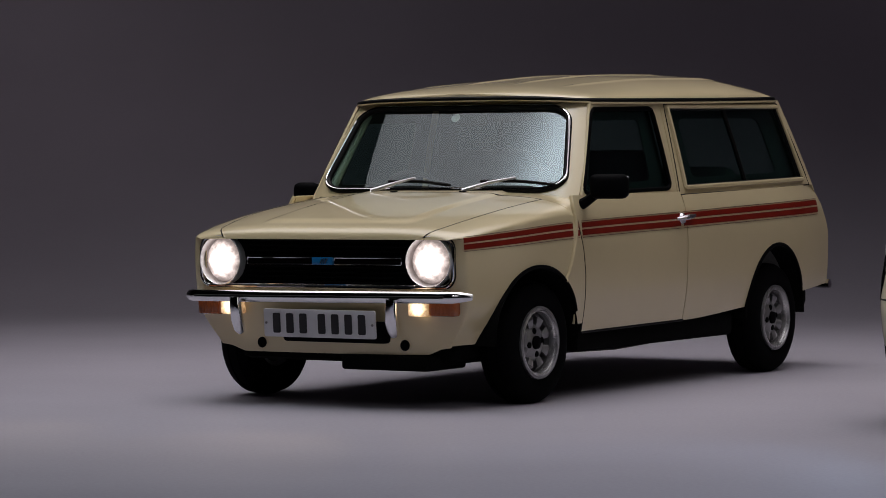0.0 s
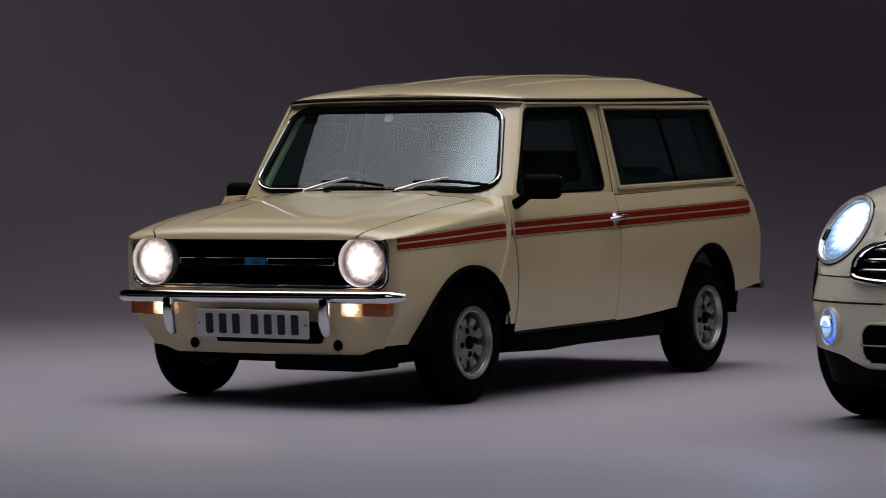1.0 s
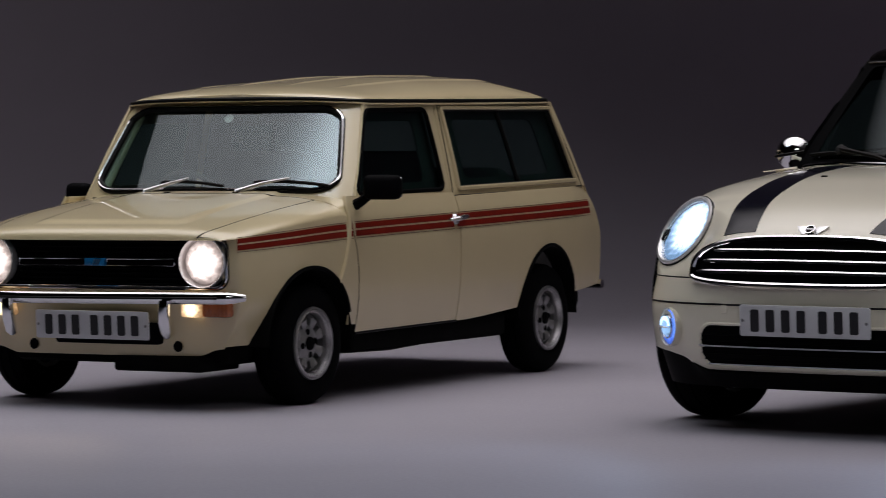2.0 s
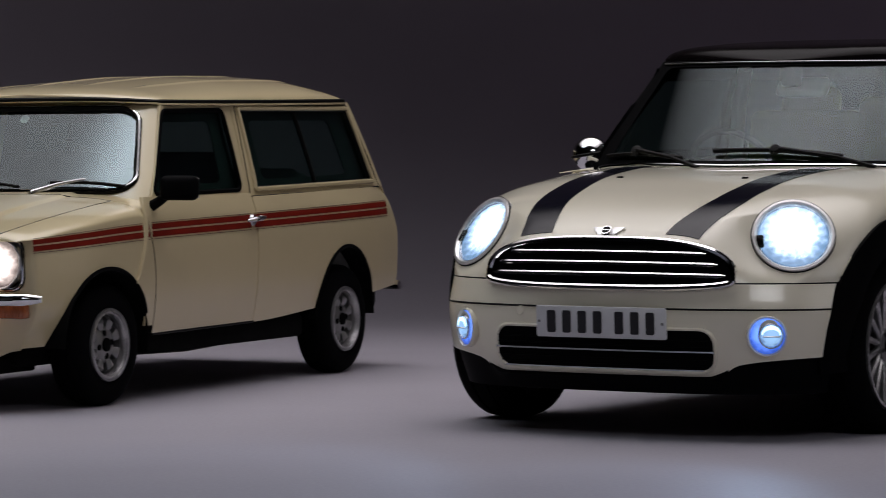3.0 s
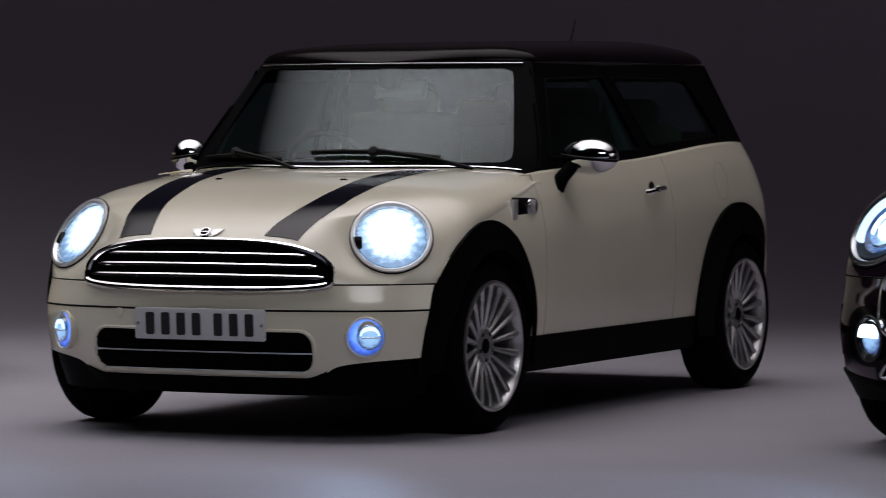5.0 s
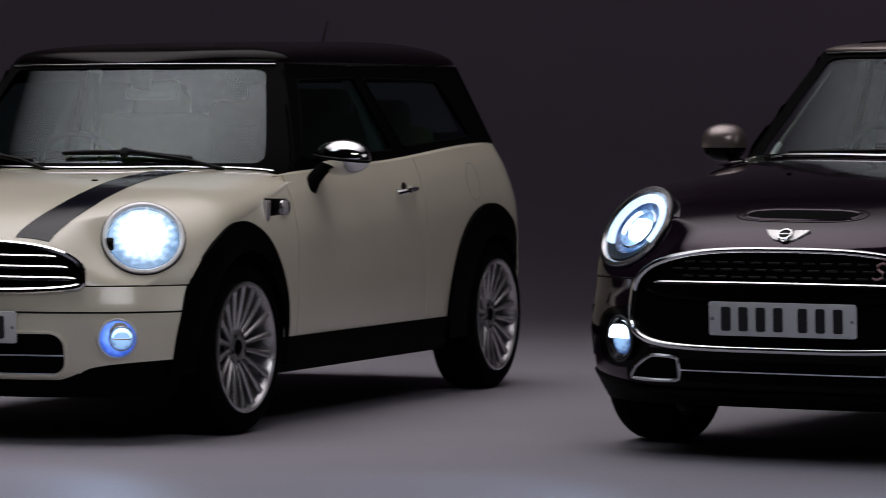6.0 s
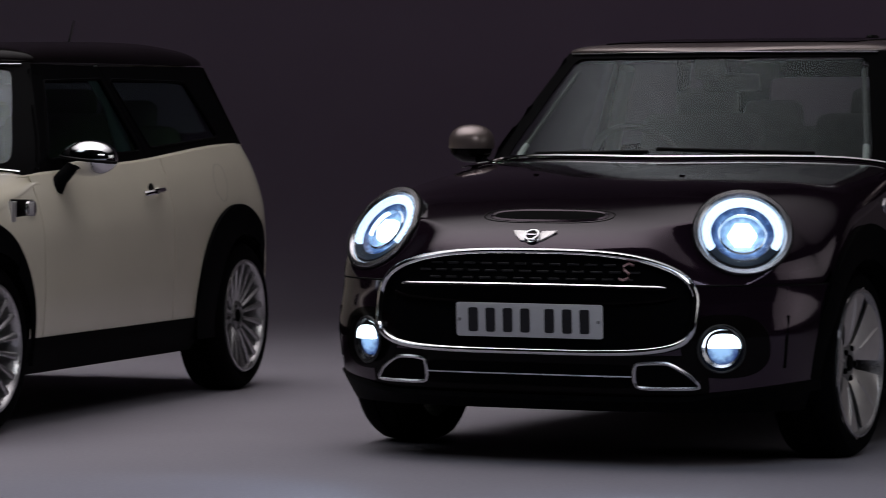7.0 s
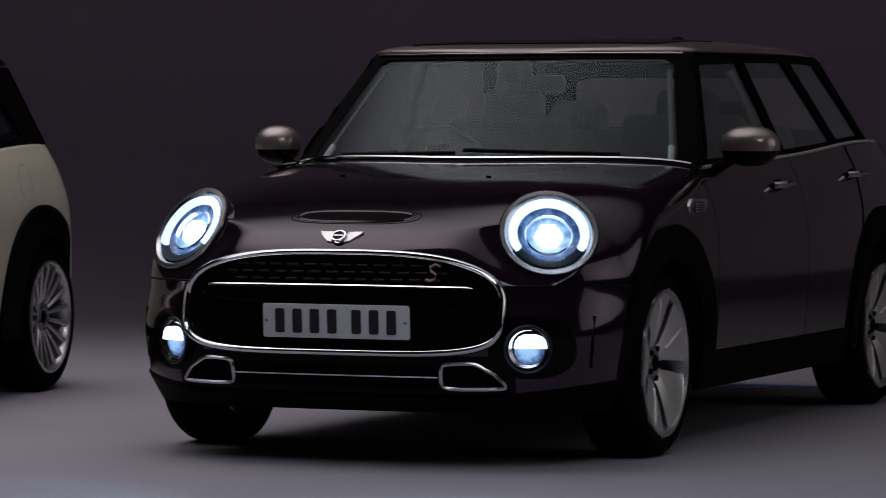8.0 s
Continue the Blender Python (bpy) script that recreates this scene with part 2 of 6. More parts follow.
def settle_normals(bm, weld=0.0):
    if weld:
        bmesh.ops.remove_doubles(bm, verts=bm.verts, dist=weld)
    bmesh.ops.recalc_face_normals(bm, faces=bm.faces)
    return bm


def part(name, bm, material, parent, label="", sharp=38, pose_at=None):
    """Links a bmesh as one mesh object under a thing or a part."""
    me = bpy.data.meshes.new(name)
    bm.to_mesh(me)
    bm.free()
    me.materials.append(material)
    me.shade_smooth()
    me.set_sharp_from_angle(angle=radians(sharp))
    ob = new(name, me)
    ob.parent = parent
    if pose_at is not None:
        ob.matrix_local = pose_at
    if label:
        tagged(ob, label)
    return ob


def glaze(ob, core=(0, 1.3, 0.45)):
    """Gives the inner face of a pane the plain glass that does not mirror a second time."""
    ob.data.materials.append(GLASS_INSIDE)
    for f in ob.data.polygons:
        if f.normal.dot(f.center - Vector(core)) < 0:
            f.material_index = 1
    return ob


def again(ob, parent, m):
    """Another object on the same mesh."""
    twin = new(ob.name.split(".")[0], ob.data)
    twin.parent = parent
    twin.matrix_local = m
    return twin


def sheet(F, us, vs, thick=0.006, core=(0, 1.3, 0.45)):
    """A curved panel F(u, v) with thickness towards the core."""
    P = np.array([[F(u, v) for v in vs] for u in us], float)
    N = np.cross(np.gradient(P, axis=0), np.gradient(P, axis=1))
    N /= np.linalg.norm(N, axis=2, keepdims=True) + 1e-12
    if (N * (P - np.array(core))).sum() < 0:
        N = -N
    nu, nv = len(us), len(vs)
    verts = [*P.reshape(-1, 3), *(P - N * thick).reshape(-1, 3)]
    k, faces = nu * nv, []
    for i in range(nu - 1):
        for j in range(nv - 1):
            q = (i * nv + j, (i + 1) * nv + j, (i + 1) * nv + j + 1, i * nv + j + 1)
            faces += [q, tuple(a + k for a in reversed(q))]
    edge = [i * nv for i in range(nu)] + [(nu - 1) * nv + j for j in range(1, nv)]
    edge += [i * nv + nv - 1 for i in range(nu - 2, -1, -1)] + [j for j in range(nv - 2, 0, -1)]
    for a, b in zip(edge, edge[1:] + edge[:1]):
        faces.append((b, a, a + k, b + k))
    return settle_normals(mesh_of(verts, faces), 0.0002)


def lifted(F, off, core=(0, 1.3, 0.45), h=0.002):
    """The surface F raised outwards by off."""
    c = np.array(core)

    def G(u, v):
        p = np.array(F(u, v), float)
        n = np.cross(np.array(F(u + h, v)) - np.array(F(u - h, v)), np.array(F(u, v + h)) - np.array(F(u, v - h)))
        n /= np.linalg.norm(n) + 1e-12
        return p + n * (off if n @ (p - c) > 0 else -off)

    return G


def tube(points, r, closed=False, sides=8, flat=1.0, up=(0, 0, 1), taper=None):
    """A rod along points; flat squeezes it across up."""
    pts = [Vector(p) for p in points]
    n, verts, faces = len(pts), [], []
    for i, p in enumerate(pts):
        a, b = (pts[i - 1], pts[(i + 1) % n]) if closed else (pts[max(i - 1, 0)], pts[min(i + 1, n - 1)])
        ahead = (b - a).normalized()
        side = ahead.cross(Vector(up))
        side = side.normalized() if side.length > 1e-4 else ahead.orthogonal().normalized()
        top = side.cross(ahead).normalized()
        k = r * (taper[i] if taper else 1)
        for j in range(sides):
            w = 2 * math.pi * (j + 0.5) / sides
            verts.append(p + side * (math.cos(w) * k * flat) + top * (math.sin(w) * k))
    for i in range(n if closed else n - 1):
        for j in range(sides):
            a, b, c = i * sides, ((i + 1) % n) * sides, (j + 1) % sides
            faces.append((a + j, a + c, b + c, b + j))
    if not closed:
        faces += [tuple(range(sides - 1, -1, -1)), tuple((n - 1) * sides + j for j in range(sides))]
    return settle_normals(mesh_of(verts, faces))


def lathe(profile, segs=48, closed=False, m=None):
    """Turns (radius, along) pairs round the x axis."""
    n, verts, faces = len(profile), [], []
    for k in range(segs):
        w = 2 * math.pi * k / segs
        verts += [Vector((x, r * math.cos(w), r * math.sin(w))) for r, x in profile]
    for k in range(segs):
        a, b = k * n, ((k + 1) % segs) * n
        for j in range(n if closed else n - 1):
            i = (j + 1) % n
            faces.append((a + j, a + i, b + i, b + j))
    bm = settle_normals(mesh_of(verts, faces), 1e-5)
    if m is not None:
        bm.transform(m)
    return bm


def block(size, at=(0, 0, 0), bevel=0.01, segs=2, m=None):
    """A box with rounded edges."""
    bm = bmesh.new()
    bmesh.ops.create_cube(bm, size=1)
    bmesh.ops.scale(bm, vec=size, verts=bm.verts)
    if bevel:
        bmesh.ops.bevel(bm, geom=bm.edges[:] + bm.verts[:], offset=bevel, segments=segs, profile=0.5, affect="EDGES")
    bmesh.ops.translate(bm, vec=at, verts=bm.verts)
    if m is not None:
        bm.transform(m)
    return bm


def slab(outline, depth, bevel=0.0, m=None):
    """A flat outline in x and z, thickened along y from 0 to depth."""
    n = len(outline)
    verts = [(x, 0, z) for x, z in outline] + [(x, depth, z) for x, z in outline]
    faces = [tuple(range(n)), tuple(range(2 * n - 1, n - 1, -1))] + [(i, (i + 1) % n, (i + 1) % n + n, i + n) for i in range(n)]
    bm = settle_normals(mesh_of(verts, faces))
    if bevel:
        rim = [e for e in bm.edges if (e.verts[0].co.y < 1e-6) and (e.verts[1].co.y < 1e-6)]
        bmesh.ops.bevel(bm, geom=rim, offset=bevel, segments=2, profile=0.5, affect="EDGES")
    if m is not None:
        bm.transform(m)
    return bm


def rounded(w, h, r, n=6, cx=0.0, cz=0.0):
    """A rectangle's outline with rounded corners."""
    out = []
    for sx, sz, start in ((1, 1, 0), (-1, 1, 90), (-1, -1, 180), (1, -1, 270)):
        for k in range(n + 1):
            a = radians(start + 90 * k / n)
            out.append((cx + sx * (w / 2 - r) + r * math.cos(a), cz + sz * (h / 2 - r) + r * math.sin(a)))
    return out


def oval(w, h, power=2.5, n=40, cx=0.0, cz=0.0):
    out = []
    for k in range(n):
        a = 2 * math.pi * k / n
        c, s = math.cos(a), math.sin(a)
        out.append((cx + w / 2 * math.copysign(abs(c) ** (2 / power), c), cz + h / 2 * math.copysign(abs(s) ** (2 / power), s)))
    return out


def bilinear(quad, a, b):
    """A point of a quad (bl, br, tr, tl) at a, b from -1 to 1."""
    s, t = (a + 1) / 2, (b + 1) / 2
    return tuple((1 - s) * (1 - t) * p + s * (1 - t) * q + s * t * r + (1 - s) * t * w for p, q, r, w in zip(*quad))


def square_loop(radius, n=9, m=10):
    """Points round a square from -1 to 1 with rounded corners, radius across and up."""
    rx, ry = radius if isinstance(radius, tuple) else (radius, radius)
    out = []
    for sx, sy, start in ((1, 1, 0), (-1, 1, 90), (-1, -1, 180), (1, -1, 270)):
        corner = []
        for k in range(n + 1):
            a = radians(start + 90 * k / n)
            corner.append((sx * (1 - rx) + rx * math.cos(a), sy * (1 - ry) + ry * math.sin(a)))
        if out:
            p, q = out[-1], corner[0]
            out += [(p[0] + (q[0] - p[0]) * k / m, p[1] + (q[1] - p[1]) * k / m) for k in range(1, m)]
        out += corner
    p, q = out[-1], out[0]
    return out + [(p[0] + (q[0] - p[0]) * k / m, p[1] + (q[1] - p[1]) * k / m) for k in range(1, m)]


def ring_panel(F, cell, win, radius, thick=0.012, steps=3, core=(0, 1.3, 0.45)):
    """The panel round a window: from the window's rounded edge out to its cell."""
    inner = square_loop(radius)
    n, k = len(inner), steps + 1
    P = np.zeros((n, k, 3))
    for i, (a, b) in enumerate(inner):
        grow = 1 / max(abs(a), abs(b))
        p, q = bilinear(win, a, b), bilinear(cell, a * grow, b * grow)
        for j in range(k):
            s = j / steps
            P[i, j] = F(p[0] + (q[0] - p[0]) * s, p[1] + (q[1] - p[1]) * s)
    du = np.roll(P, -1, 0) - np.roll(P, 1, 0)
    N = np.cross(du, np.gradient(P, axis=1))
    N /= np.linalg.norm(N, axis=2, keepdims=True) + 1e-12
    if (N * (P - np.array(core))).sum() < 0:
        N = -N
    verts, size, faces = [*P.reshape(-1, 3), *(P - N * thick).reshape(-1, 3)], n * k, []
    for i in range(n):
        a, b = i * k, (i + 1) % n * k
        for j in range(steps):
            q = (a + j, b + j, b + j + 1, a + j + 1)
            faces += [q, tuple(v + size for v in reversed(q))]
        faces += [(b, a, a + size, b + size), (a + steps, b + steps, b + steps + size, a + steps + size)]
    return settle_normals(mesh_of(verts, faces))


def pane(F, win, radius, inset=0.006, thick=0.004, core=(0, 1.3, 0.45)):
    """The glass of a window; its corners stand inside the panel round it."""
    steps = spread(-1.01, 1.01, 33)
    return sheet(lifted(lambda a, b: F(*bilinear(win, a, b)), -inset, core), steps, steps, thick, core)


def edge_of(F, win, radius, off=0.0, core=(0, 1.3, 0.45), grow=1.0):
    G = lifted(F, off, core)
    return [G(*bilinear(win, a * grow, b * grow)) for a, b in square_loop(radius)]


def thing(name, at, turn, label, category, group=""):
    """An empty at a thing's base, that carries its parts."""
    ob = new(name)
    ob.empty_display_size = 0.2
    ob.matrix_world = pose(at[0], at[1], 0, 0, 0, turn)
    return tagged(ob, label, category, group)


def facing(centre, outward, back):
    """A pose whose x axis points forwards, turned outwards and leaning back by degrees. outward < 0 on the car's right."""
    o, b = radians(outward), radians(back)
    x = Vector((math.sin(o) * math.cos(b), -math.cos(o) * math.cos(b), math.sin(b)))
    y = Vector((0, 0, 1)).cross(x).normalized()
    z = x.cross(y)
    m = Matrix((x, y, z)).transposed().to_4x4()
    m.translation = Vector(centre)
    return m


# ---- the studio ----
FLOOR_GREY = surface("studio_floor_paint", (0.300, 0.282, 0.320), 0.55, vary=0.05, scale=0.8, fine=60, bump=0.06, rough_vary=0.1, spec=0.35)
STUDIO_BLACK = surface("black_studio_drape", (0.02, 0.019, 0.021), 0.9, vary=0.2, scale=2, fine=60, bump=0.2)


def cove_sheet(near, start, radius, top, half):
    """Floor, cove and back wall of the studio in one sweep: (y, z) along it."""
    line = [(near + (start - near) * k / 30, 0.0) for k in range(31)]
    line += [(start + radius * math.sin(a), radius - radius * math.cos(a)) for a in (math.pi / 2 * k / 24 for k in range(1, 25))]
    line += [(start + radius, radius + (top - radius) * k / 6) for k in range(1, 7)]
    xs = [-half + 2 * half * k / 24 for k in range(25)]
    verts = [(x, y, z) for y, z in line for x in xs]
    n = len(xs)
    faces = [(i * n + j, i * n + j + 1, (i + 1) * n + j + 1, (i + 1) * n + j) for i in range(len(line) - 1) for j in range(n - 1)]
    bm = mesh_of(verts, faces)
    bmesh.ops.recalc_face_normals(bm, faces=bm.faces)
    return bm


def structure(name, bm, material, label):
    ob = part(name, bm, material, None)
    return tagged(ob, label, "studio", "", "structure")


structure("floor", cove_sheet(-8.0, 20.6, 4.0, 9.0, 30.0), FLOOR_GREY, "smooth grey painted studio floor that sweeps up into a dark seamless backdrop")
structure("wall_left", block((0.2, 32.6, 9.0), (-30.12, 8.3, 4.5), 0), STUDIO_BLACK, "dark studio side wall of matt drape")
structure("wall_right", block((0.2, 32.6, 9.0), (30.12, 8.3, 4.5), 0), STUDIO_BLACK, "dark studio side wall of matt drape")
structure("wall_back", block((60.0, 0.2, 9.0), (0, -8.12, 4.5), 0), STUDIO_BLACK, "dark studio wall behind the tripod")
structure("ceiling", block((60.4, 33.0, 0.2), (0, 8.3, 9.13), 0), STUDIO_BLACK, "dark studio ceiling")


# ---- parts that all three cars have ----
def tyre_profile(R, rim, w):
    """A tyre's section: (radius, along the axle), its outer face at along = 0."""
    return [(rim - 0.012, -0.02), (rim + 0.004, -0.006), (rim + 0.35 * (R - rim), 0.0), (rim + 0.7 * (R - rim), -0.003), (R - 0.012, -0.014), (R - 0.003, -0.028),
            (R, -0.05), (R, -0.32 * w), (R - 0.006, -0.33 * w), (R - 0.006, -0.36 * w), (R, -0.37 * w), (R, -0.63 * w), (R - 0.006, -0.64 * w), (R - 0.006, -0.67 * w), (R, -0.68 * w),
            (R, -w + 0.05), (R - 0.012, -w + 0.014), (rim + 0.5 * (R - rim), -w), (rim - 0.012, -w + 0.02)]


def fan_plate(pts, depth):
    """A spoke: rows of (radius, half width, along), thickened backwards."""
    verts, faces, n = [], [], len(pts)
    for r, hw, x in pts:
        verts += [(x - 0.006, -hw, r), (x, -hw * 0.45, r), (x, hw * 0.45, r), (x - 0.006, hw, r), (x - depth, hw * 0.8, r), (x - depth, -hw * 0.8, r)]
    for i in range(n - 1):
        for j in range(6):
            a, b, k = i * 6, i * 6 + 6, (j + 1) % 6
            faces.append((a + j, a + k, b + k, b + j))
    faces += [tuple(range(5, -1, -1)), tuple((n - 1) * 6 + j for j in range(6))]
    return settle_normals(mesh_of(verts, faces))


def wheel(car, at, side, R, rim, w, style, steer=0.0):
    """One wheel; side 1 is the car's left. Its outer tyre face lies at at."""
    turned_in = Matrix.Translation((-w / 2 * side, 0, 0)) @ Matrix.Rotation(radians(steer), 4, "Z") @ Matrix.Translation((w / 2 * side, 0, 0))
    m = Matrix.Translation(at) @ turned_in @ (Matrix.Identity(4) if side > 0 else Matrix.Rotation(math.pi, 4, "Z"))
    lip = [(rim - 0.004, -0.03), (rim + 0.006, -0.006), (rim + 0.004, 0.003), (rim - 0.004, 0.004), (rim - 0.012, -0.004), (rim - 0.018, -0.03), (rim - 0.026, -0.07), (rim - 0.03, -w * 0.8), (rim - 0.01, -w * 0.85)]
    base = part("wheel", lathe(lip, 64, closed=True), ALLOY_DULL if style == "pocket" else ALLOY, car, pose_at=m)
    part("tyre", lathe(tyre_profile(R, rim, w), 64, closed=True), RUBBER, base, "black rubber tyre")
    part("brake_disc", lathe([(0.0, -0.075), (rim * 0.62, -0.075), (rim * 0.62, -0.09), (rim - 0.03, -0.1), (rim - 0.03, -0.11), (0.0, -0.11)], 48), DARK_METAL, base, "dark brake disc")
    if style == "pocket":
        for step, r0 in ((0.0, rim - 0.006), (0.010, rim - 0.013)):
            part("rim_step", lathe([(r0, 0.004 - step), (r0 - 0.004, 0.005 - step), (r0 - 0.007, -0.004 - step), (r0 - 0.007, -0.02 - step), (r0, -0.02 - step)], 64, closed=True), ALLOY, base)
        part("wheel_face", lathe([(0.0, -0.020), (0.040, -0.020), (0.060, -0.024), (0.074, -0.034), (0.078, -0.06), (0.0, -0.07)], 64), ALLOY_DULL, base)
        part("wheel_pocket", lathe([(0.070, -0.056), (rim - 0.03, -0.060), (rim - 0.016, -0.05), (rim - 0.016, -0.075), (0.070, -0.08)], 64, closed=True), MATT_BLACK, base, "dark recessed ring")
        lug = None
        for k in range(8):
            turn = Matrix.Rotation(2 * math.pi * (k + 0.5) / 8, 4, "X")
            if lug is None:
                lug = part("rim_block", fan_plate([(0.062, 0.014, -0.026), (0.074, 0.017, -0.018), (0.098, 0.0235, -0.016), (0.101, 0.024, -0.024), (rim - 0.018, 0.022, -0.044)], 0.03), ALLOY_DULL, base, pose_at=turn)
            else:
                again(lug, base, turn)
        # black discs on the hub face paint the shade in its holes
        star = None
        for k in range(4):
            turn = Matrix.Rotation(2 * math.pi * (k + 0.12) / 4, 4, "X")
            if star is None:
                star = part("hub_hole_disc", lathe([(0.0, -0.0185), (0.012, -0.0185), (0.015, -0.030)], 16, m=Matrix.Translation((0, 0, 0.046))), MATT_BLACK, base, pose_at=turn)
            else:
                again(star, base, turn)
        part("centre_cap", lathe([(0.0, -0.006), (0.018, -0.007), (0.026, -0.011), (0.029, -0.03)], 32), MATT_BLACK, base, "black centre cap")
    elif style == "multi":
        spoke = None
        for k in range(18):
            turn = Matrix.Rotation(2 * math.pi * k / 18, 4, "X")
            if spoke is None:
                pts = [(0.05, 0.007, -0.042), (0.09, 0.0078, -0.030), (0.15, 0.0100, -0.018), (0.19, 0.0120, -0.010), (rim - 0.004, 0.0145, -0.004)]
                spoke = part("spoke", fan_plate(pts, 0.022), ALLOY, base, pose_at=turn)
            else:
                again(spoke, base, turn)
        part("hub", lathe([(0.0, -0.036), (0.032, -0.036), (0.04, -0.03), (0.06, -0.034), (0.066, -0.06), (0.0, -0.07)], 40), ALLOY_DULL, base)
        part("centre_cap", lathe([(0.0, -0.026), (0.02, -0.027), (0.026, -0.031), (0.028, -0.04)], 32), MATT_BLACK, base, "black centre cap")
        hole = None
        for k in range(5):
            turn = Matrix.Rotation(2 * math.pi * (k + 0.5) / 5, 4, "X")
            if hole is None:
                hole = part("wheel_bolt", lathe([(0.0, -0.028), (0.007, -0.028), (0.009, -0.034)], 12, m=Matrix.Translation((0, 0, 0.049))), DARK_METAL, base, pose_at=turn)
            else:
                again(hole, base, turn)
    else:
        spoke = None
        for k in range(5):
            turn = Matrix.Rotation(2 * math.pi * (k + 0.15) / 5, 4, "X")
            if spoke is None:
                pts = [(0.045, 0.030, -0.050), (0.075, 0.034, -0.036), (0.12, 0.064, -0.022), (0.17, 0.096, -0.012), (0.21, 0.122, -0.005), (rim - 0.003, 0.134, -0.001)]
                spoke = part("spoke", fan_plate(pts, 0.026), ALLOY_BRIGHT, base, pose_at=turn)
            else:
                again(spoke, base, turn)
        groove = None
        for k in range(5):
            turn = Matrix.Rotation(2 * math.pi * (k + 0.15) / 5, 4, "X")
            if groove is None:
                pts = [(0.09, 0.004, -0.026), (0.14, 0.009, -0.012), (0.19, 0.012, -0.003), (rim - 0.02, 0.006, -0.001)]
                groove = part("spoke_ridge", fan_plate(pts, 0.012), ALLOY_BRIGHT, base, pose_at=turn)
            else:
                again(groove, base, turn)
        part("hub", lathe([(0.0, -0.040), (0.03, -0.040), (0.04, -0.038), (0.066, -0.045), (0.07, -0.065), (0.0, -0.075)], 40), ALLOY_DULL, base)
        hole = None
        for k in range(5):
            turn = Matrix.Rotation(2 * math.pi * (k + 0.65) / 5, 4, "X")
            if hole is None:
                hole = part("wheel_bolt", lathe([(0.0, -0.032), (0.009, -0.032), (0.011, -0.05)], 14, m=Matrix.Translation((0, 0, 0.052))), MATT_BLACK, base, pose_at=turn)
            else:
                again(hole, base, turn)
        part("centre_cap", lathe([(0.0, -0.030), (0.022, -0.031), (0.027, -0.036), (0.029, -0.045)], 32), MATT_BLACK, base, "black centre cap")
    return base


def number_plate(car, cx, y, cz, lean, groups, backing=False):
    """A white plate whose characters are plain dark bars."""
    m = Matrix.Translation((cx, y, cz)) @ Matrix.Rotation(radians(lean), 4, "X")
    base = part("number_plate", slab(rounded(0.52, 0.111, 0.008, 3), 0.006, 0.0015), PLATE_WHITE, car, "white number plate with plain dark bars", pose_at=m)
    wide, gap, space = 0.0505, 0.0115, 0.036
    total = sum(groups) * wide + sum(g - 1 for g in groups) * gap + space * (len(groups) - 1)
    x, bar = -total / 2, None
    for g in groups:
        for _ in range(g):
            at = Matrix.Translation((x + wide / 2, -0.0035, 0))
            if bar is None:
                bar = part("plate_bar", slab(rounded(wide * 0.66, 0.079, 0.006, 2), 0.004), PLATE_INK, base, pose_at=at)
            else:
                again(bar, base, at)
            x += wide + gap
        x += space - gap
    for s in (1, -1):
        part("plate_screw", lathe([(0.0, 0.003), (0.005, 0.002), (0.006, 0.0)], 12, m=Matrix.Translation((s * 0.247, -0.002, 0.0)) @ Matrix.Rotation(-math.pi / 2, 4, "Z")), ALLOY_DULL, base)
    return base


def seat(car, x, y, z, cloth, tall=0.62, wide=0.46, name="seat"):
    """A car seat with cushion, backrest and headrest."""
    base = part(name, block((wide, 0.48, 0.16), (x, y, z), 0.05, 3), cloth, car)
    part("backrest", block((wide, 0.14, tall), (0, 0, 0), 0.05, 3, Matrix.Translation((x, y + 0.27, z + tall / 2)) @ Matrix.Rotation(radians(-14), 4, "X")), cloth, base)
    return base


def headrest(car, x, y, z, cloth):
    return part("headrest", block((0.25, 0.10, 0.17), (0, 0, 0), 0.045, 3, Matrix.Translation((x, y, z)) @ Matrix.Rotation(radians(-12), 4, "X")), cloth, car)


def steering_wheel(car, x, y, z, r=0.185):
    m = Matrix.Translation((x, y, z)) @ Matrix.Rotation(radians(-62), 4, "X")
    ring = [(r * math.cos(a), r * math.sin(a), 0) for a in (2 * math.pi * k / 40 for k in range(40))]
    bm = tube(ring, 0.013, True, 8)
    bm.transform(m)
    base = part("steering_wheel", bm, CABIN, car)
    part("wheel_hub", block((0.30, 0.09, 0.03), (0, -0.01, -0.01), 0.012, 2, m), CABIN, base)
    return base


def path_on(F, pts, off, core=(0, 1.3, 0.45), n=6):
    """A line on a surface through (u, v) points."""
    G, out = lifted(F, off, core), []
    for (a, b), (c, d) in zip(pts, pts[1:]):
        out += [G(a + (c - a) * k / n, b + (d - b) * k / n) for k in range(n)]
    return out + [G(*pts[-1])]


# ---- the cream estate car of the 1980s ----
estate = thing("estate_car", (-2.887, 14.489), -20.26, "cream estate car with dark red side stripes and lit headlamps", "car", "cars lined up in the studio")

E_PLAN = curve((-0.62, 0.614), (-0.50, 0.640), (-0.36, 0.667), (-0.12, 0.692), (0.3, 0.698), (1.9, 0.700), (2.4, 0.688), (2.75, 0.645))
E_SIDE = curve((0.18, -0.052), (0.28, -0.028), (0.45, -0.004), (0.60, 0.0), (0.72, -0.008), (0.80, -0.030), (0.85, -0.052))
LEAN = 0.006  # the body leans a little on its springs


def e_tuck(y, z):
    """How far the lower front corner is drawn in."""
    return 0.075 * min(1.0, max(0.0, (0.40 - z) / 0.15)) ** 1.4 * min(1.0, max(0.0, (-0.30 - y) / 0.16))


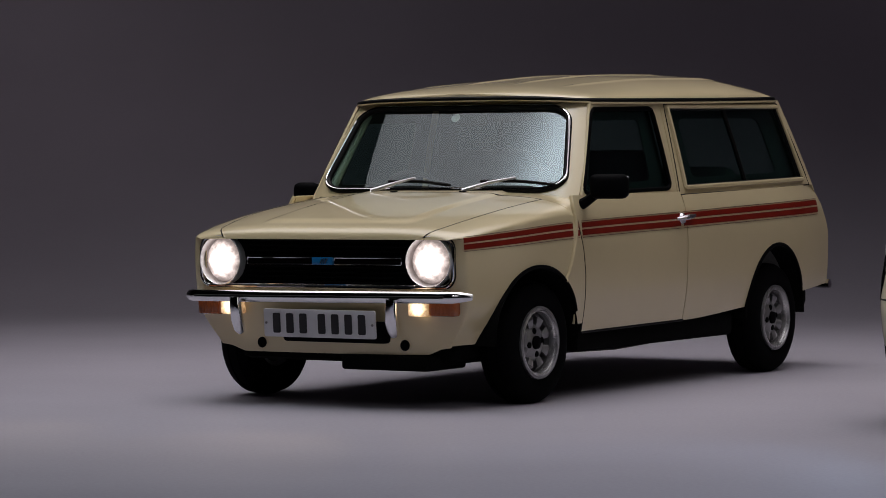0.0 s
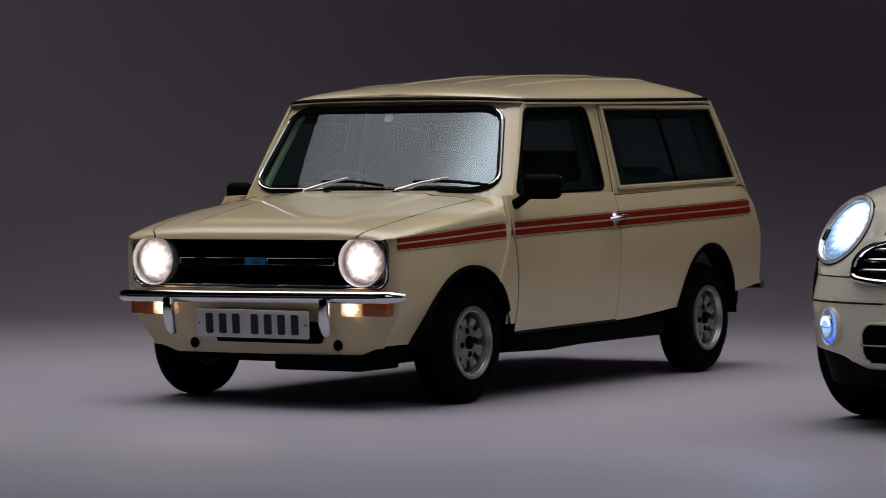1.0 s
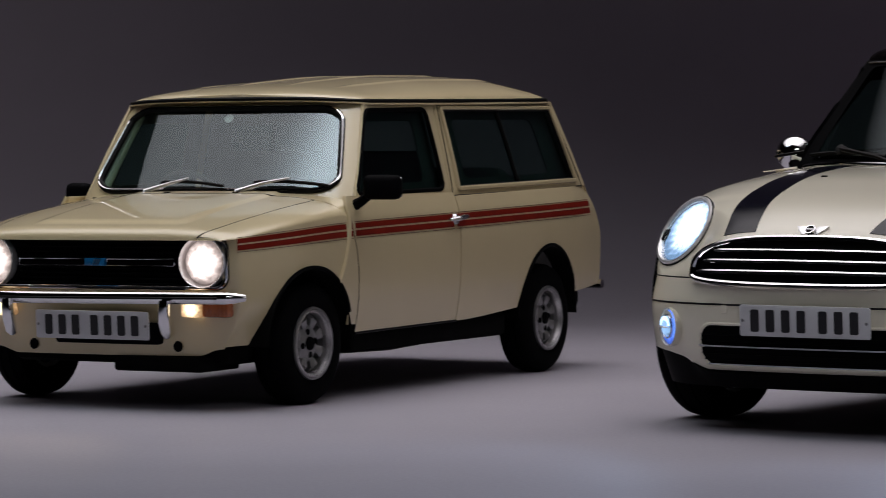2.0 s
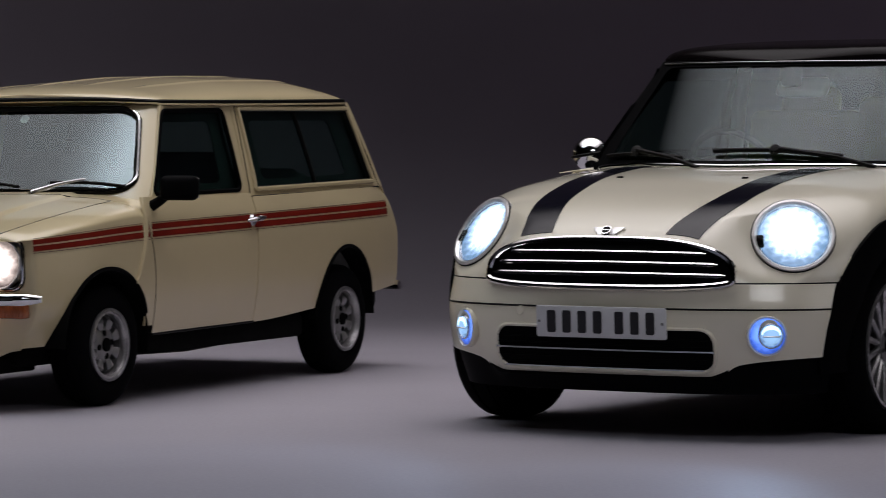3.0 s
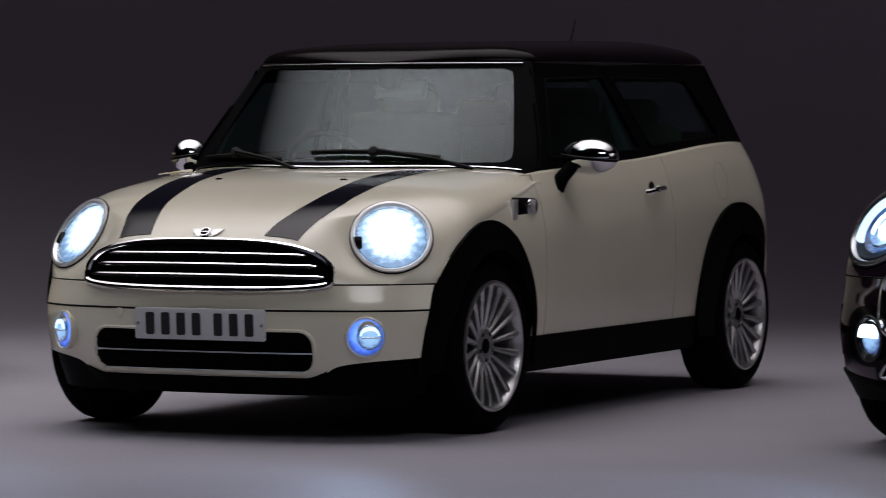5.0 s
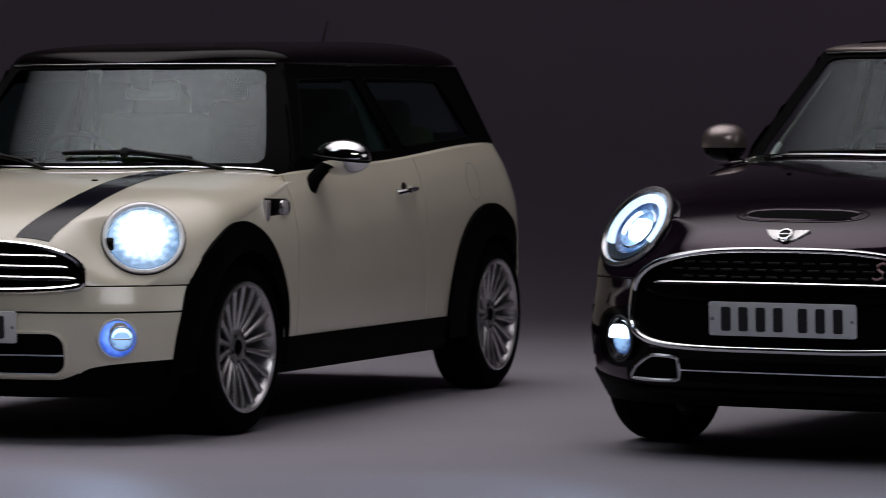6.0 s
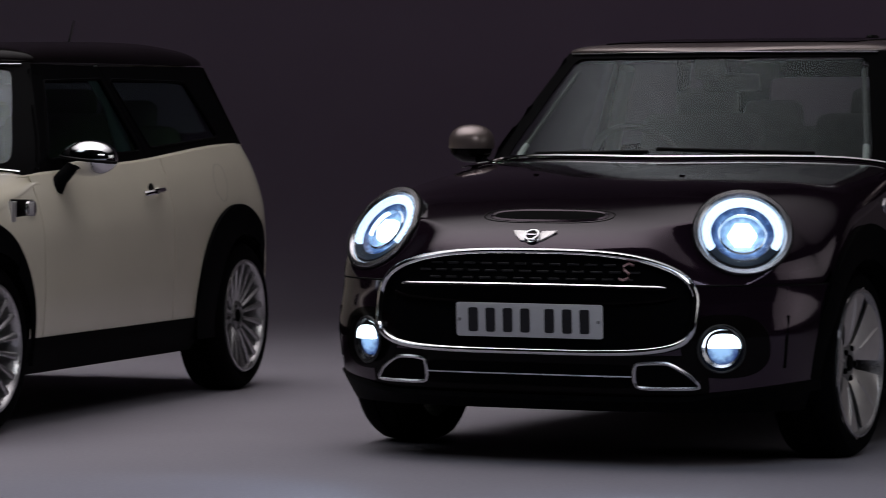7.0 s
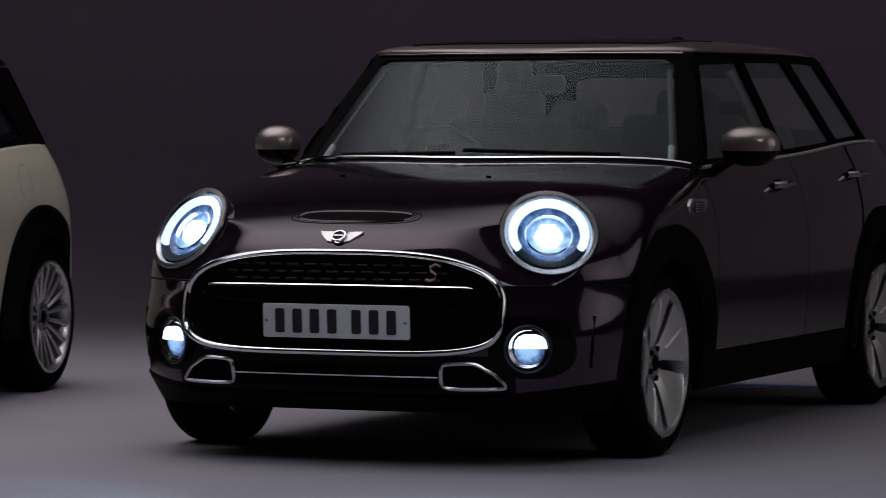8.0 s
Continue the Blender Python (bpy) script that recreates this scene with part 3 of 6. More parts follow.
def e_side(y, z, s=1):
    x = (E_PLAN(y) + E_SIDE(z) - e_tuck(y, z)) * s
    return (x, y, z + LEAN * x)


E_ARCHES = ((-0.05, 0.247, 0.335, 0.300), (2.12, 0.255, 0.297, 0.318))


def e_arch(y, z):
    """Lowest edge of the body side at y: sill, valance and both wheel arches."""
    for yc, zc, a, b in E_ARCHES:
        power = 2.0
        if y < yc < 1:  # the front arch is blunter ahead of the wheel
            a, power = 0.300, 2.2
        if abs(y - yc) < a:
            z = max(z, zc + b * (1 - (abs(y - yc) / a) ** power) ** (1 / power))
    return z


E_SILL = curve((-0.55, 0.240), (-0.36, 0.252), (0.31, 0.262), (1.25, 0.270), (1.8, 0.300), (2.4, 0.345), (2.75, 0.375))
E_SHOULDER = curve((-0.60, 0.662), (-0.50, 0.666), (-0.40, 0.681), (-0.25, 0.700), (0.05, 0.728), (0.40, 0.748))
E_NOSE = curve((0.19, -0.468), (0.30, -0.500), (0.45, -0.542), (0.58, -0.56), (0.66, -0.558), (0.70, -0.545))


def wing_ys(a, b, centres, n=60):
    """Values of y, closer near the wheel arches' ends."""
    ys = {round(v, 4) for v in spread(a, b, n)}
    for c, R in centres:
        ys |= {round(c + R * math.cos(math.pi * k / 36) * f, 4) for k in range(37) for f in (1.0, 1.0015)}
    return sorted(v for v in ys if a <= v <= b)


for s in (1, -1):
    low = lambda y: e_arch(y, E_SILL(y))
    wing = lambda y, v, s=s: e_side(y, low(y) + v * (E_SHOULDER(y) - low(y)), s)
    part("front_wing", sheet(wing, wing_ys(-0.472, 0.262, [(-0.05, 0.335), (-0.05, 0.300)]), spread(0, 1, 12)), CREAM, estate)
    door_low = lambda y: 0.262 + 0.008 * (y - 0.3)
    door_front = curve((0.25, 0.335), (0.34, 0.332), (0.50, 0.325), (0.65, 0.292), (0.75, 0.262), (0.83, 0.262))
    door = lambda u, v, s=s: (lambda z: e_side(door_front(z) + 0.004 + u * (1.222 + 0.0 * z - door_front(z)), z, s))(0.266 + v * (0.818 - 0.266))
    part("door", sheet(door, spread(0, 1, 30), spread(0, 1, 26)), CREAM, estate)
    cheek = lambda u, v, s=s: (lambda z: e_side(0.262 + u * (door_front(z) - 0.262), z, s))(0.30 + v * (0.83 - 0.30))
    part("scuttle_side", sheet(cheek, spread(0, 1, 6), spread(0, 1, 22)), CREAM, estate)
    E_BELT = curve((1.2, 0.803), (2.7, 0.83))
    rear = lambda y, v, s=s: e_side(y, low(y) + v * (E_BELT(y) - low(y)), s)
    E_TAIL = curve((0.34, 2.75), (0.6, 2.745), (0.72, 2.70), (0.83, 2.635))

    def quarter(y, v, s=s):
        x, yy, z = rear(y, v, s)
        k = max(0.0, (y - 2.43) / 0.27)
        return (x, 2.43 + (E_TAIL(z) - 2.43) * k if k else y, z)

    part("rear_quarter", sheet(quarter, wing_ys(1.232, 2.70, [(2.12, 0.297)]), spread(0, 1, 20)), CREAM, estate)
    tail = lambda u, z, s=s: (s * (E_PLAN(2.70) + E_SIDE(z)) * (1 - u), E_TAIL(z) + 0.02 * u, z)
    part("rear_door", sheet(tail, spread(0.01, 1, 10), spread(0.36, 0.83, 10)), CREAM, estate)
    # black lips of the wheel arches
    for (yc, zc, R, up), a0, a1 in ((E_ARCHES[0], 22, 166), (E_ARCHES[1], 20, 176)):
        pts = []
        for k in range(41):
            a = radians(a0 + (a1 - a0) * k / 40)
            y = yc + (0.300 if math.cos(a) < 0 and yc < 1 else R) * math.cos(a)
            z = e_arch(y, 0.2)
            p = e_side(y, z, s)
            pts.append((p[0] + s * 0.001, y, p[2] - 0.005))
        part("arch_trim", tube(pts, 0.009, False, 6, up=(1, 0, 0)), MATT_BLACK, estate, "black wheel arch trim")
        inner_wall = lambda u, v, yc=yc, zc=zc, R=R, up=up, s=s: (s * (0.42 + (0.20 if s < 0 and yc < 1 else 0.264) * v), yc + R * math.cos(math.pi * u), zc + up * math.sin(math.pi * u))
        part("arch_liner", sheet(inner_wall, spread(0, 0.86 if s < 0 and yc < 1 else 1, 25), [0, 0.5, 1], 0.004, core=(0, yc, 0.2)), UNDERSIDE, estate, "black inner wheel arch")
    # welded seam between wing and scuttle
    seam = [(0.262, 0.815), (0.250, 0.78), (0.248, 0.70), (0.232, 0.63), (0.205, 0.56), (0.178, 0.505), (0.156, 0.476)]
    part("wing_seam", tube(path_on(lambda y, z, s=s: e_side(y, z, s), seam, 0.003), 0.009, False, 8, up=(1, 0, 0)), CREAM, estate, "cream welded body seam")
    gap = [(0.262 + 0.003, 0.79), (door_front(0.7), 0.70), (door_front(0.6), 0.60), (door_front(0.5), 0.50), (0.334, 0.34), (0.336, 0.265)]
    part("door_gap", tube(path_on(lambda y, z, s=s: e_side(y, z, s), gap, -0.004), 0.0055, False, 6, up=(1, 0, 0)), SEAL, estate)
    sill_line = [(0.34, 0.262), (0.8, 0.266), (1.235, 0.27)]
    part("sill_gap", tube(path_on(lambda y, z, s=s: e_side(y, z, s), sill_line, -0.002), 0.006, False, 6, up=(1, 0, 0)), SEAL, estate)
    # side stripes, broken at the door gap and the seam
    TOP = curve((-0.62, 0.663), (0.2, 0.706), (1.2, 0.727), (2.6, 0.756))
    TALL = curve((-0.62, 0.043), (0.2, 0.052), (2.6, 0.056))
    for a, b in ((-0.535 if s > 0 else -0.44, 0.222), (0.262, 0.276), (0.300, 1.168), (1.20, 2.615)):
        for lo, hi in ((0.0, 0.41), (0.55, 1.0)):
            f = lifted(lambda y, v, s=s: e_side(y, TOP(y) - v * TALL(y), s), 0.0022)
            part("side_stripe", sheet(f, spread(a, b, max(3, int((b - a) * 30))), [lo, (lo + hi) / 2, hi], 0.002), STRIPE_RED, estate, "dark red side stripe")
        for v in (-0.13, 1.13):
            f = lifted(lambda y, w, s=s, v=v: e_side(y, TOP(y) - (v + w * 0.045) * TALL(y), s), 0.002)
            part("stripe_outline", sheet(f, spread(a, b, max(3, int((b - a) * 20))), [0, 1], 0.0015), STRIPE_LINE, estate)
    # door handle
    hx = e_side(1.19, 0.715)[0]
    handle = part("door_handle", tube([(s * (hx + 0.012), 1.12, 0.708), (s * (hx + 0.032), 1.15, 0.712), (s * (hx + 0.034), 1.21, 0.716), (s * (hx + 0.026), 1.255, 0.720)], 0.011, False, 8, up=(1, 0, 0), taper=[0.6, 1, 1, 0.7]), SATIN, estate, "chrome door handle")
    part("escutcheon", lathe([(0.0, 0.014), (0.020, 0.012), (0.026, 0.003), (0.026, -0.004)], 24, m=Matrix.Translation((s * hx, 1.185, 0.708)) @ (Matrix.Identity(4) if s > 0 else Matrix.Rotation(math.pi, 4, "Z"))), SATIN, handle)
    part("lock_button", lathe([(0.0, 0.022), (0.010, 0.021), (0.012, 0.0)], 16, m=Matrix.Translation((s * hx, 1.255, 0.716)) @ (Matrix.Identity(4) if s > 0 else Matrix.Rotation(math.pi, 4, "Z"))), CHROME, handle)
    # mirror of black plastic on its stalk
    my, mz, mw = (0.345, 0.858, 0.160) if s > 0 else (0.56, 0.808, 0.120)
    mirror = part("door_mirror", block((mw, 0.075, 0.100 if s > 0 else 0.116), (0, 0, 0), 0.028, 3, Matrix.Translation((s * 0.795, my, mz)) @ Matrix.Rotation(radians(12 * s), 4, "Z")), MATT_BLACK, estate, "black plastic door mirror")
    part("mirror_stalk", tube([(s * 0.655, my - 0.01, 0.775), (s * 0.70, my - 0.01, 0.80), (s * 0.745, my, mz - 0.023)], 0.024, False, 8, up=(0, 1, 0), taper=[1, 0.85, 0.8]), MATT_BLACK, mirror)
    part("mirror_glass", block((mw - 0.02, 0.006, 0.08), (0, 0.037, 0), 0.002, 1, Matrix.Translation((s * 0.795, my, mz)) @ Matrix.Rotation(radians(12 * s), 4, "Z")), CHROME, mirror)

# front panel below the grille and its round corners
E_BOTTOM = curve((0.0, 0.208), (0.46, 0.210), (0.50, 0.222), (0.535, 0.234), (0.60, 0.240), (0.70, 0.242))


def e_front(phi, z):
    n = 7.0
    a = -0.47 - E_NOSE(z)
    W = E_PLAN(-0.47 - a * abs(math.cos(phi)) ** (2 / n)) + E_SIDE(z) - e_tuck(-0.47, z)
    x = W * math.copysign(abs(math.sin(phi)) ** (2 / n), phi)
    return (x, -0.47 - a * abs(math.cos(phi)) ** (2 / n) + 0.02 * (x / 0.6) ** 2 * abs(math.cos(phi)), z + LEAN * x)


def e_apron(u, v):
    phi = u * math.pi / 2
    b = E_BOTTOM(abs(e_front(phi, 0.3)[0]))
    return e_front(phi, b + v * (0.474 - b))


arc = [math.copysign(abs(k / 30) ** 2.2, k) for k in range(-30, 31)]
part("front_apron", sheet(e_apron, arc, spread(0, 1, 10)), CREAM, estate)
for s in (1, -1):
    corner = lambda u, z, s=s: e_front(s * (math.pi / 2 * (0.49 + 0.51 * u)), z)
    part("lamp_corner", sheet(lambda u, v, s=s: corner(u, 0.474 + v * (0.664 - 0.474)), spread(0, 1, 14), spread(0, 1, 6)), CREAM, estate)
    # a proud black disc paints the dark inside the hole
    part("apron_hole_disc", lathe([(0.0, 0.004), (0.018, 0.004), (0.022, 0.0)], 20, m=Matrix.Translation((s * 0.334, E_NOSE(0.245) - 0.002, 0.247 + LEAN * s * 0.33)) @ Matrix.Rotation(math.pi / -2, 4, "Z")), MATT_BLACK, estate, "black disc that paints the shade in an apron hole")

# bonnet, wing tops and scuttle
E_BONNET = curve((-0.565, 0.662), (-0.561, 0.678), (-0.548, 0.695), (-0.515, 0.711), (-0.46, 0.724), (-0.30, 0.754), (-0.10, 0.785), (0.15, 0.815), (0.40, 0.842))


def e_cap(y, r):
    """Across the car at y; r from 0 in the middle to 1 at the shoulder."""
    zs = E_SHOULDER(y)
    W = E_PLAN(y) + E_SIDE(zs)
    if y < -0.47:
        W = max(0.3, W - 0.045 * ((-0.47 - y) / 0.095) ** 3)
    zc = E_BONNET(y)
    x = W * r
    t = min(1.0, abs(r))
    z = zs + (zc - zs) * (1 - t ** 4.2) ** (1 / 2.0)
    edge = min(1.0, max(0.0, (0.345 - abs(x)) / 0.022)) * min(1.0, max(0.0, (y + 0.47) / 0.05))
    z += 0.008 * edge * edge * (3 - 2 * edge)
    return (x, y, z + LEAN * x)


part("bonnet", sheet(e_cap, spread(-0.565, 0.215, 40, "a"), spread(-0.80, 0.80, 61)), CREAM, estate)
part("scuttle", sheet(e_cap, spread(0.221, 0.46, 14), spread(-1, 1, 61)), CREAM, estate)
for s in (1, -1):
    part("wing_top", sheet(lambda y, r, s=s: e_cap(y, s * r), spread(-0.565, 0.217, 36, "a"), spread(0.806, 1.0, 18, "b")), CREAM, estate)
    part("bonnet_gap", tube([Vector(e_cap(y, s * 0.803)) - Vector((0, 0, 0.003)) for y in spread(-0.562, 0.218, 24, "a")], 0.0042, False, 6), SEAL, estate)
    part("washer_jet", block((0.03, 0.02, 0.008), e_cap(0.25, s * 0.24), 0.003, 1), MATT_BLACK, estate)
part("bonnet_gap", tube([Vector(e_cap(0.218, r)) - Vector((0, 0, 0.003)) for r in spread(-0.8, 0.8, 20)], 0.004, False, 6), SEAL, estate)

# grille with its frame, bars and badge
grille = part("grille", slab(rounded(1.165, 0.190, 0.045, 6, 0, 0.573), 0.02, m=Matrix.Translation((0, -0.525, 0))), MATT_BLACK, estate, "black grille with thin chrome bars")
for k in range(9):
    part("grille_slat", block((0.735, 0.012, 0.006), (0, -0.533, 0.492 + 0.0205 * k), 0.002, 1), MATT_BLACK, grille)
frame_line = rounded(1.172, 0.190, 0.046, 8, 0, 0.573)
part("grille_frame", tube([(x, -0.562 + 0.022 * (x / 0.6) ** 2, z + LEAN * x) for x, z in frame_line], 0.0075, True, 8, up=(0, 1, 0)), CHROME, grille, "chrome grille frame")
part("grille_frame", tube([(x * 1.006, -0.557 + 0.022 * (x / 0.6) ** 2, 0.573 + (z - 0.573) * 1.04 + LEAN * x) for x, z in frame_line], 0.0055, True, 8, up=(0, 1, 0)), SEAL, grille)
for s in (1, -1):
    bar = rounded(0.308, 0.026, 0.004, 2, s * 0.204, 0.576)
    part("grille_bar", tube([(x, -0.550, z + LEAN * x) for x, z in bar], 0.0030, True, 6, up=(0, 1, 0)), CHROME, grille, "chrome grille bar")
    part("grille_band", slab(rounded(0.30, 0.02, 0.003, 2, s * 0.204, 0.576), 0.004, m=Matrix.Translation((0, -0.547, 0))), GLOSS_BLACK, grille)
badge = part("grille_badge", slab(rounded(0.094, 0.030, 0.003, 2, -0.003, 0.576), 0.012, 0.002, Matrix.Translation((0, -0.558, 0))), BADGE_BLUE, grille, "small blue enamel badge")
for k in range(3):
    part("badge_bar", slab([(0.004 + 0.011 * k, 0.566), (0.009 + 0.011 * k, 0.566), (0.020 + 0.011 * k, 0.587), (0.015 + 0.011 * k, 0.587)], 0.004, m=Matrix.Translation((-0.016, -0.561, 0))), CHROME, badge)

# headlamps
for s in (1, -1):
    m = facing((s * 0.484, -0.552, 0.577 + LEAN * s * 0.5), 2 * s, 0)
    lamp = part("headlamp", lathe([(0.098, -0.05), (0.100, -0.010), (0.100, 0.004), (0.098, 0.010), (0.095, 0.006), (0.090, -0.016), (0.086, -0.030), (0.084, -0.05)], 56, closed=True), BEZEL, estate, "lit round headlamp in a chrome ring", pose_at=m)
    part("lamp_glass", lathe([(0.0, 0.004), (0.03, 0.002), (0.06, -0.005), (0.078, -0.014), (0.087, -0.024)], 48), GLOW_WARM, lamp, "glowing warm white lamp glass")
    # side lamp and indicator below the bumper
    lens = part("indicator", block((0.118, 0.055, 0.068), (s * 0.540, -0.528, 0.396 + LEAN * s), 0.012, 2, None), AMBER, estate, "amber indicator lens")
    part("sidelamp", block((0.06, 0.092, 0.066), (0, 0, 0), 0.010, 2), GLOW_SIDE, lens, "lit clear side lamp", pose_at=pose(s * 0.438, -0.535, 0.396 + LEAN * s * 0.7, 0, 0, -90))
    for k in range(6):
        part("lens_rib", block((0.004, 0.058, 0.06), (s * (0.498 + 0.017 * k), -0.530, 0.396 + LEAN * s), 0.001, 1), AMBER, lens)

# bumper with its two overriders
line = []
for k in range(-24, 25):
    x = 0.662 * k / 24
    line.append((x, -0.612 + 0.03 * (x / 0.66) ** 2 + 0.055 * max(0, (abs(x) - 0.56) / 0.102) ** 2, 0.438 + LEAN * 1.7 * x))
bumper = part("front_bumper", tube(line, 0.0235, False, 12, flat=0.72, taper=[0.55, 0.85] + [1] * 45 + [0.85, 0.55]), CHROME, estate, "chrome front bumper blade")
# thin dark line along the middle of the blade
part("bumper_dark_line", tube([(x, y - 0.0165, z + 0.001) for x, y, z in line[3:-3]], 0.0045, False, 6), SEAL, bumper)
for s in (1, -1):
    pts = [(s * 0.362, -0.632, 0.432 + LEAN * s * 0.4), (s * 0.361, -0.634, 0.395), (s * 0.359, -0.628, 0.350), (s * 0.357, -0.614, 0.310 + LEAN * s * 0.4), (s * 0.356, -0.602, 0.292)]
    part("overrider", tube(pts, 0.025, False, 10, flat=0.95, up=(0, 1, 0), taper=[0.95, 1.0, 1.05, 0.95, 0.6]), CHROME, bumper, "chrome overrider")
number_plate(estate, -0.006, -0.575, 0.330, 4, (3, 4))
plinth = part("plate_bracket", slab(rounded(0.48, 0.085, 0.015, 3, 0.055, 0.300), 0.03, 0.004, Matrix.Translation((0, -0.560, 0))), MATT_BLACK, estate, "black plate bracket")

# windscreen, doors' windows and roof
E_GLASS_W = curve((0.78, 0.652), (0.83, 0.645), (1.0, 0.612), (1.20, 0.566), (1.24, 0.556))


def e_scr(q, z):
    """The curved screen and its pillars; q runs from -1 to 1 across."""
    n, k = 3.0, (z - 0.83) / 0.37
    W = E_GLASS_W(z)
    front, a = 0.310 + 0.235 * k, 0.12
    x = W * q
    return (x, front + a * (1 - (1 - min(1.0, abs(q)) ** n) ** (1 / n)), z + LEAN * x)


def e_house(y, z, s=1):
    x = E_GLASS_W(z) - 0.018 * max(0.0, (y - 1.9) / 0.7) ** 2
    return (s * x, y, z + LEAN * s * x)


pa, pb, pc = 0.905, 0.865, 0.985
screen = ((-pa, 0.838), (pa, 0.838), (pb, 1.178), (-pb, 1.178))
cell = ((-pc, 0.800), (pc, 0.800), (pc, 1.215), (-pc, 1.215))
R_SCR = (0.20, 0.36)
part("screen_surround", ring_panel(e_scr, cell, screen, R_SCR), CREAM, estate)
ws = glaze(part("windscreen", pane(e_scr, screen, R_SCR), WINDSCREEN_FLAT, estate, "curved clear windscreen"))
part("screen_seal", tube(edge_of(e_scr, screen, R_SCR, 0.003), 0.013, True, 8), SEAL, ws, "black rubber screen seal")
part("screen_trim", tube(edge_of(e_scr, screen, R_SCR, 0.014, grow=1.006), 0.0048, True, 6), CHROME, ws, "chrome trim strip")
part("tax_disc", lathe([(0.0, 0.001), (0.020, 0.001), (0.020, -0.001)], 24, m=facing((-0.03, 0.528, 1.138), 0, 32)), SHELL_GREY, ws, "round paper disc")
for s in (1, -1):
    F = lambda y, z, s=s: e_house(y, z, s)
    front = ((0.400, 0.824), (1.178, 0.832), (1.138, 1.172), (0.600, 1.166))
    cell = ((0.378, 0.803), (1.232, 0.806), (1.215, 1.222), (0.615, 1.215))
    part("door_frame", ring_panel(F, cell, front, (0.10, 0.16)), CREAM, estate)
    g = part("door_window", pane(F, front, (0.10, 0.16), 0.010), GLASS_DARK, estate, "dark clear door window")
    part("window_seal", tube(edge_of(F, front, (0.10, 0.16), -0.002), 0.010, True, 6), MATT_BLACK, g)
    back = ((1.325, 0.838), (2.497, 0.857), (2.358, 1.176), (1.292, 1.173))
    cell = ((1.236, 0.806), (2.628, 0.826), (2.418, 1.212), (1.219, 1.216))
    part("side_panel", ring_panel(F, cell, back, (0.02, 0.04)), CREAM, estate)
    g = part("rear_side_window", pane(F, back, (0.02, 0.04), 0.012), GLASS_DARK, estate, "long sliding rear side window")
    part("window_frame", tube(edge_of(F, back, (0.02, 0.04), 0.004, grow=1.035), 0.011, True, 6), CREAM, g, "cream window frame")
    part("window_seal", tube(edge_of(F, back, (0.02, 0.04), -0.004), 0.009, True, 6), SEAL, g)
    for cellq, quad in ((((0.40, 0.81), (1.20, 0.815), (1.17, 1.20), (0.62, 1.20)), front), (((1.26, 0.82), (2.60, 0.84), (2.40, 1.20), (1.24, 1.20)), back)):
        small = tuple(bilinear(quad, a, b) for a, b in ((-0.76, -0.76), (0.72, -0.76), (0.72, 0.78), (-0.76, 0.78)))
        part("window_lining", ring_panel(lifted(F, -0.035), cellq, small, (0.14, 0.22), 0.008), CABIN, estate, "dark lining round the window")
    mid = [bilinear(back, 0.02, b) for b in (-1, 0, 1)]
    part("slider_post", tube([lifted(F, -0.012)(*p) for p in mid], 0.011, False, 6), SEAL, g, "black slider post")
    outer = [bilinear(back, a, b) for a, b in ((-1.13, -1.23), (1.13, -1.2), (1.07, 1.12), (-1.07, 1.1), (-1.13, -1.23))]
    part("frame_gap", tube(path_on(F, outer, 0.0005, n=8), 0.0028, False, 6), SEAL, g)

# roof with its rain gutter
E_GUT = curve((0.44, 1.236), (0.60, 1.208), (1.4, 1.212), (2.36, 1.222))


def roof_half(y):
    a, b, n = 0.508, 2.44, 3.4
    W = 0.570 - 0.02 * max(0.0, (y - 1.9) / 0.5) ** 2
    t = max(0.0, (0.72 - y) / (0.72 - a))
    r = max(0.0, (y - 2.28) / (b - 2.28))
    return W * (1 - min(1, t) ** n) ** (1 / n) * (1 - min(1, r) ** 5) ** (1 / 5)


E_CROWN = curve((0.508, 1.238), (0.56, 1.251), (0.70, 1.272), (1.0, 1.297), (1.5, 1.324), (2.0, 1.329), (2.28, 1.300), (2.44, 1.240))


def e_roof(y, r):
    x, zg, zc = roof_half(y) * r, E_GUT(y), E_CROWN(y)
    z = zg + (zc - zg) * (1 - abs(r) ** 2.6) ** (1 / 1.7)
    fade = min(1.0, max(0.0, (y - 0.75) / 0.15)) * min(1.0, max(0.0, (2.25 - y) / 0.1))
    for c in (-0.36, -0.12, 0.12, 0.36):
        z += 0.005 * fade * math.exp(-((x - c) / 0.012) ** 2)
    return (x, y, z + LEAN * x)


part("roof", sheet(e_roof, spread(0.508, 2.44, 70, "ab"), spread(-1, 1, 141), 0.01, core=(0, 1.4, 0.8)), CREAM, estate)
rim_line = [e_roof(y, 1) for y in spread(0.509, 2.439, 60, "ab")] + [e_roof(y, -1) for y in reversed(spread(0.509, 2.439, 60, "ab"))]
rim_line = [Vector(p) for p in rim_line]
gutter = part("rain_gutter", tube([(p.x * 1.012, p.y, p.z - 0.004) for p in rim_line], 0.010, True, 8), SEAL, estate, "dark rain gutter round the roof")
part("gutter_lip", tube([(p.x * 1.022, p.y + (-0.002 if p.y < 0.7 else 0.006 if p.y > 2.3 else 0), p.z - (0.010 if p.y < 0.6 else 0.015)) for p in rim_line], 0.0055, True, 6), CREAM, gutter)
part("rear_panel", sheet(lambda u, z: ((E_GLASS_W(z) - 0.018) * u, 2.628 - (z - 0.83) * 0.48, z), spread(-1, 1, 9), spread(0.80, 0.86, 3)), CREAM, estate)
rear_quad = ((-0.56, 0.87), (0.56, 0.87), (0.50, 1.17), (-0.50, 1.17))
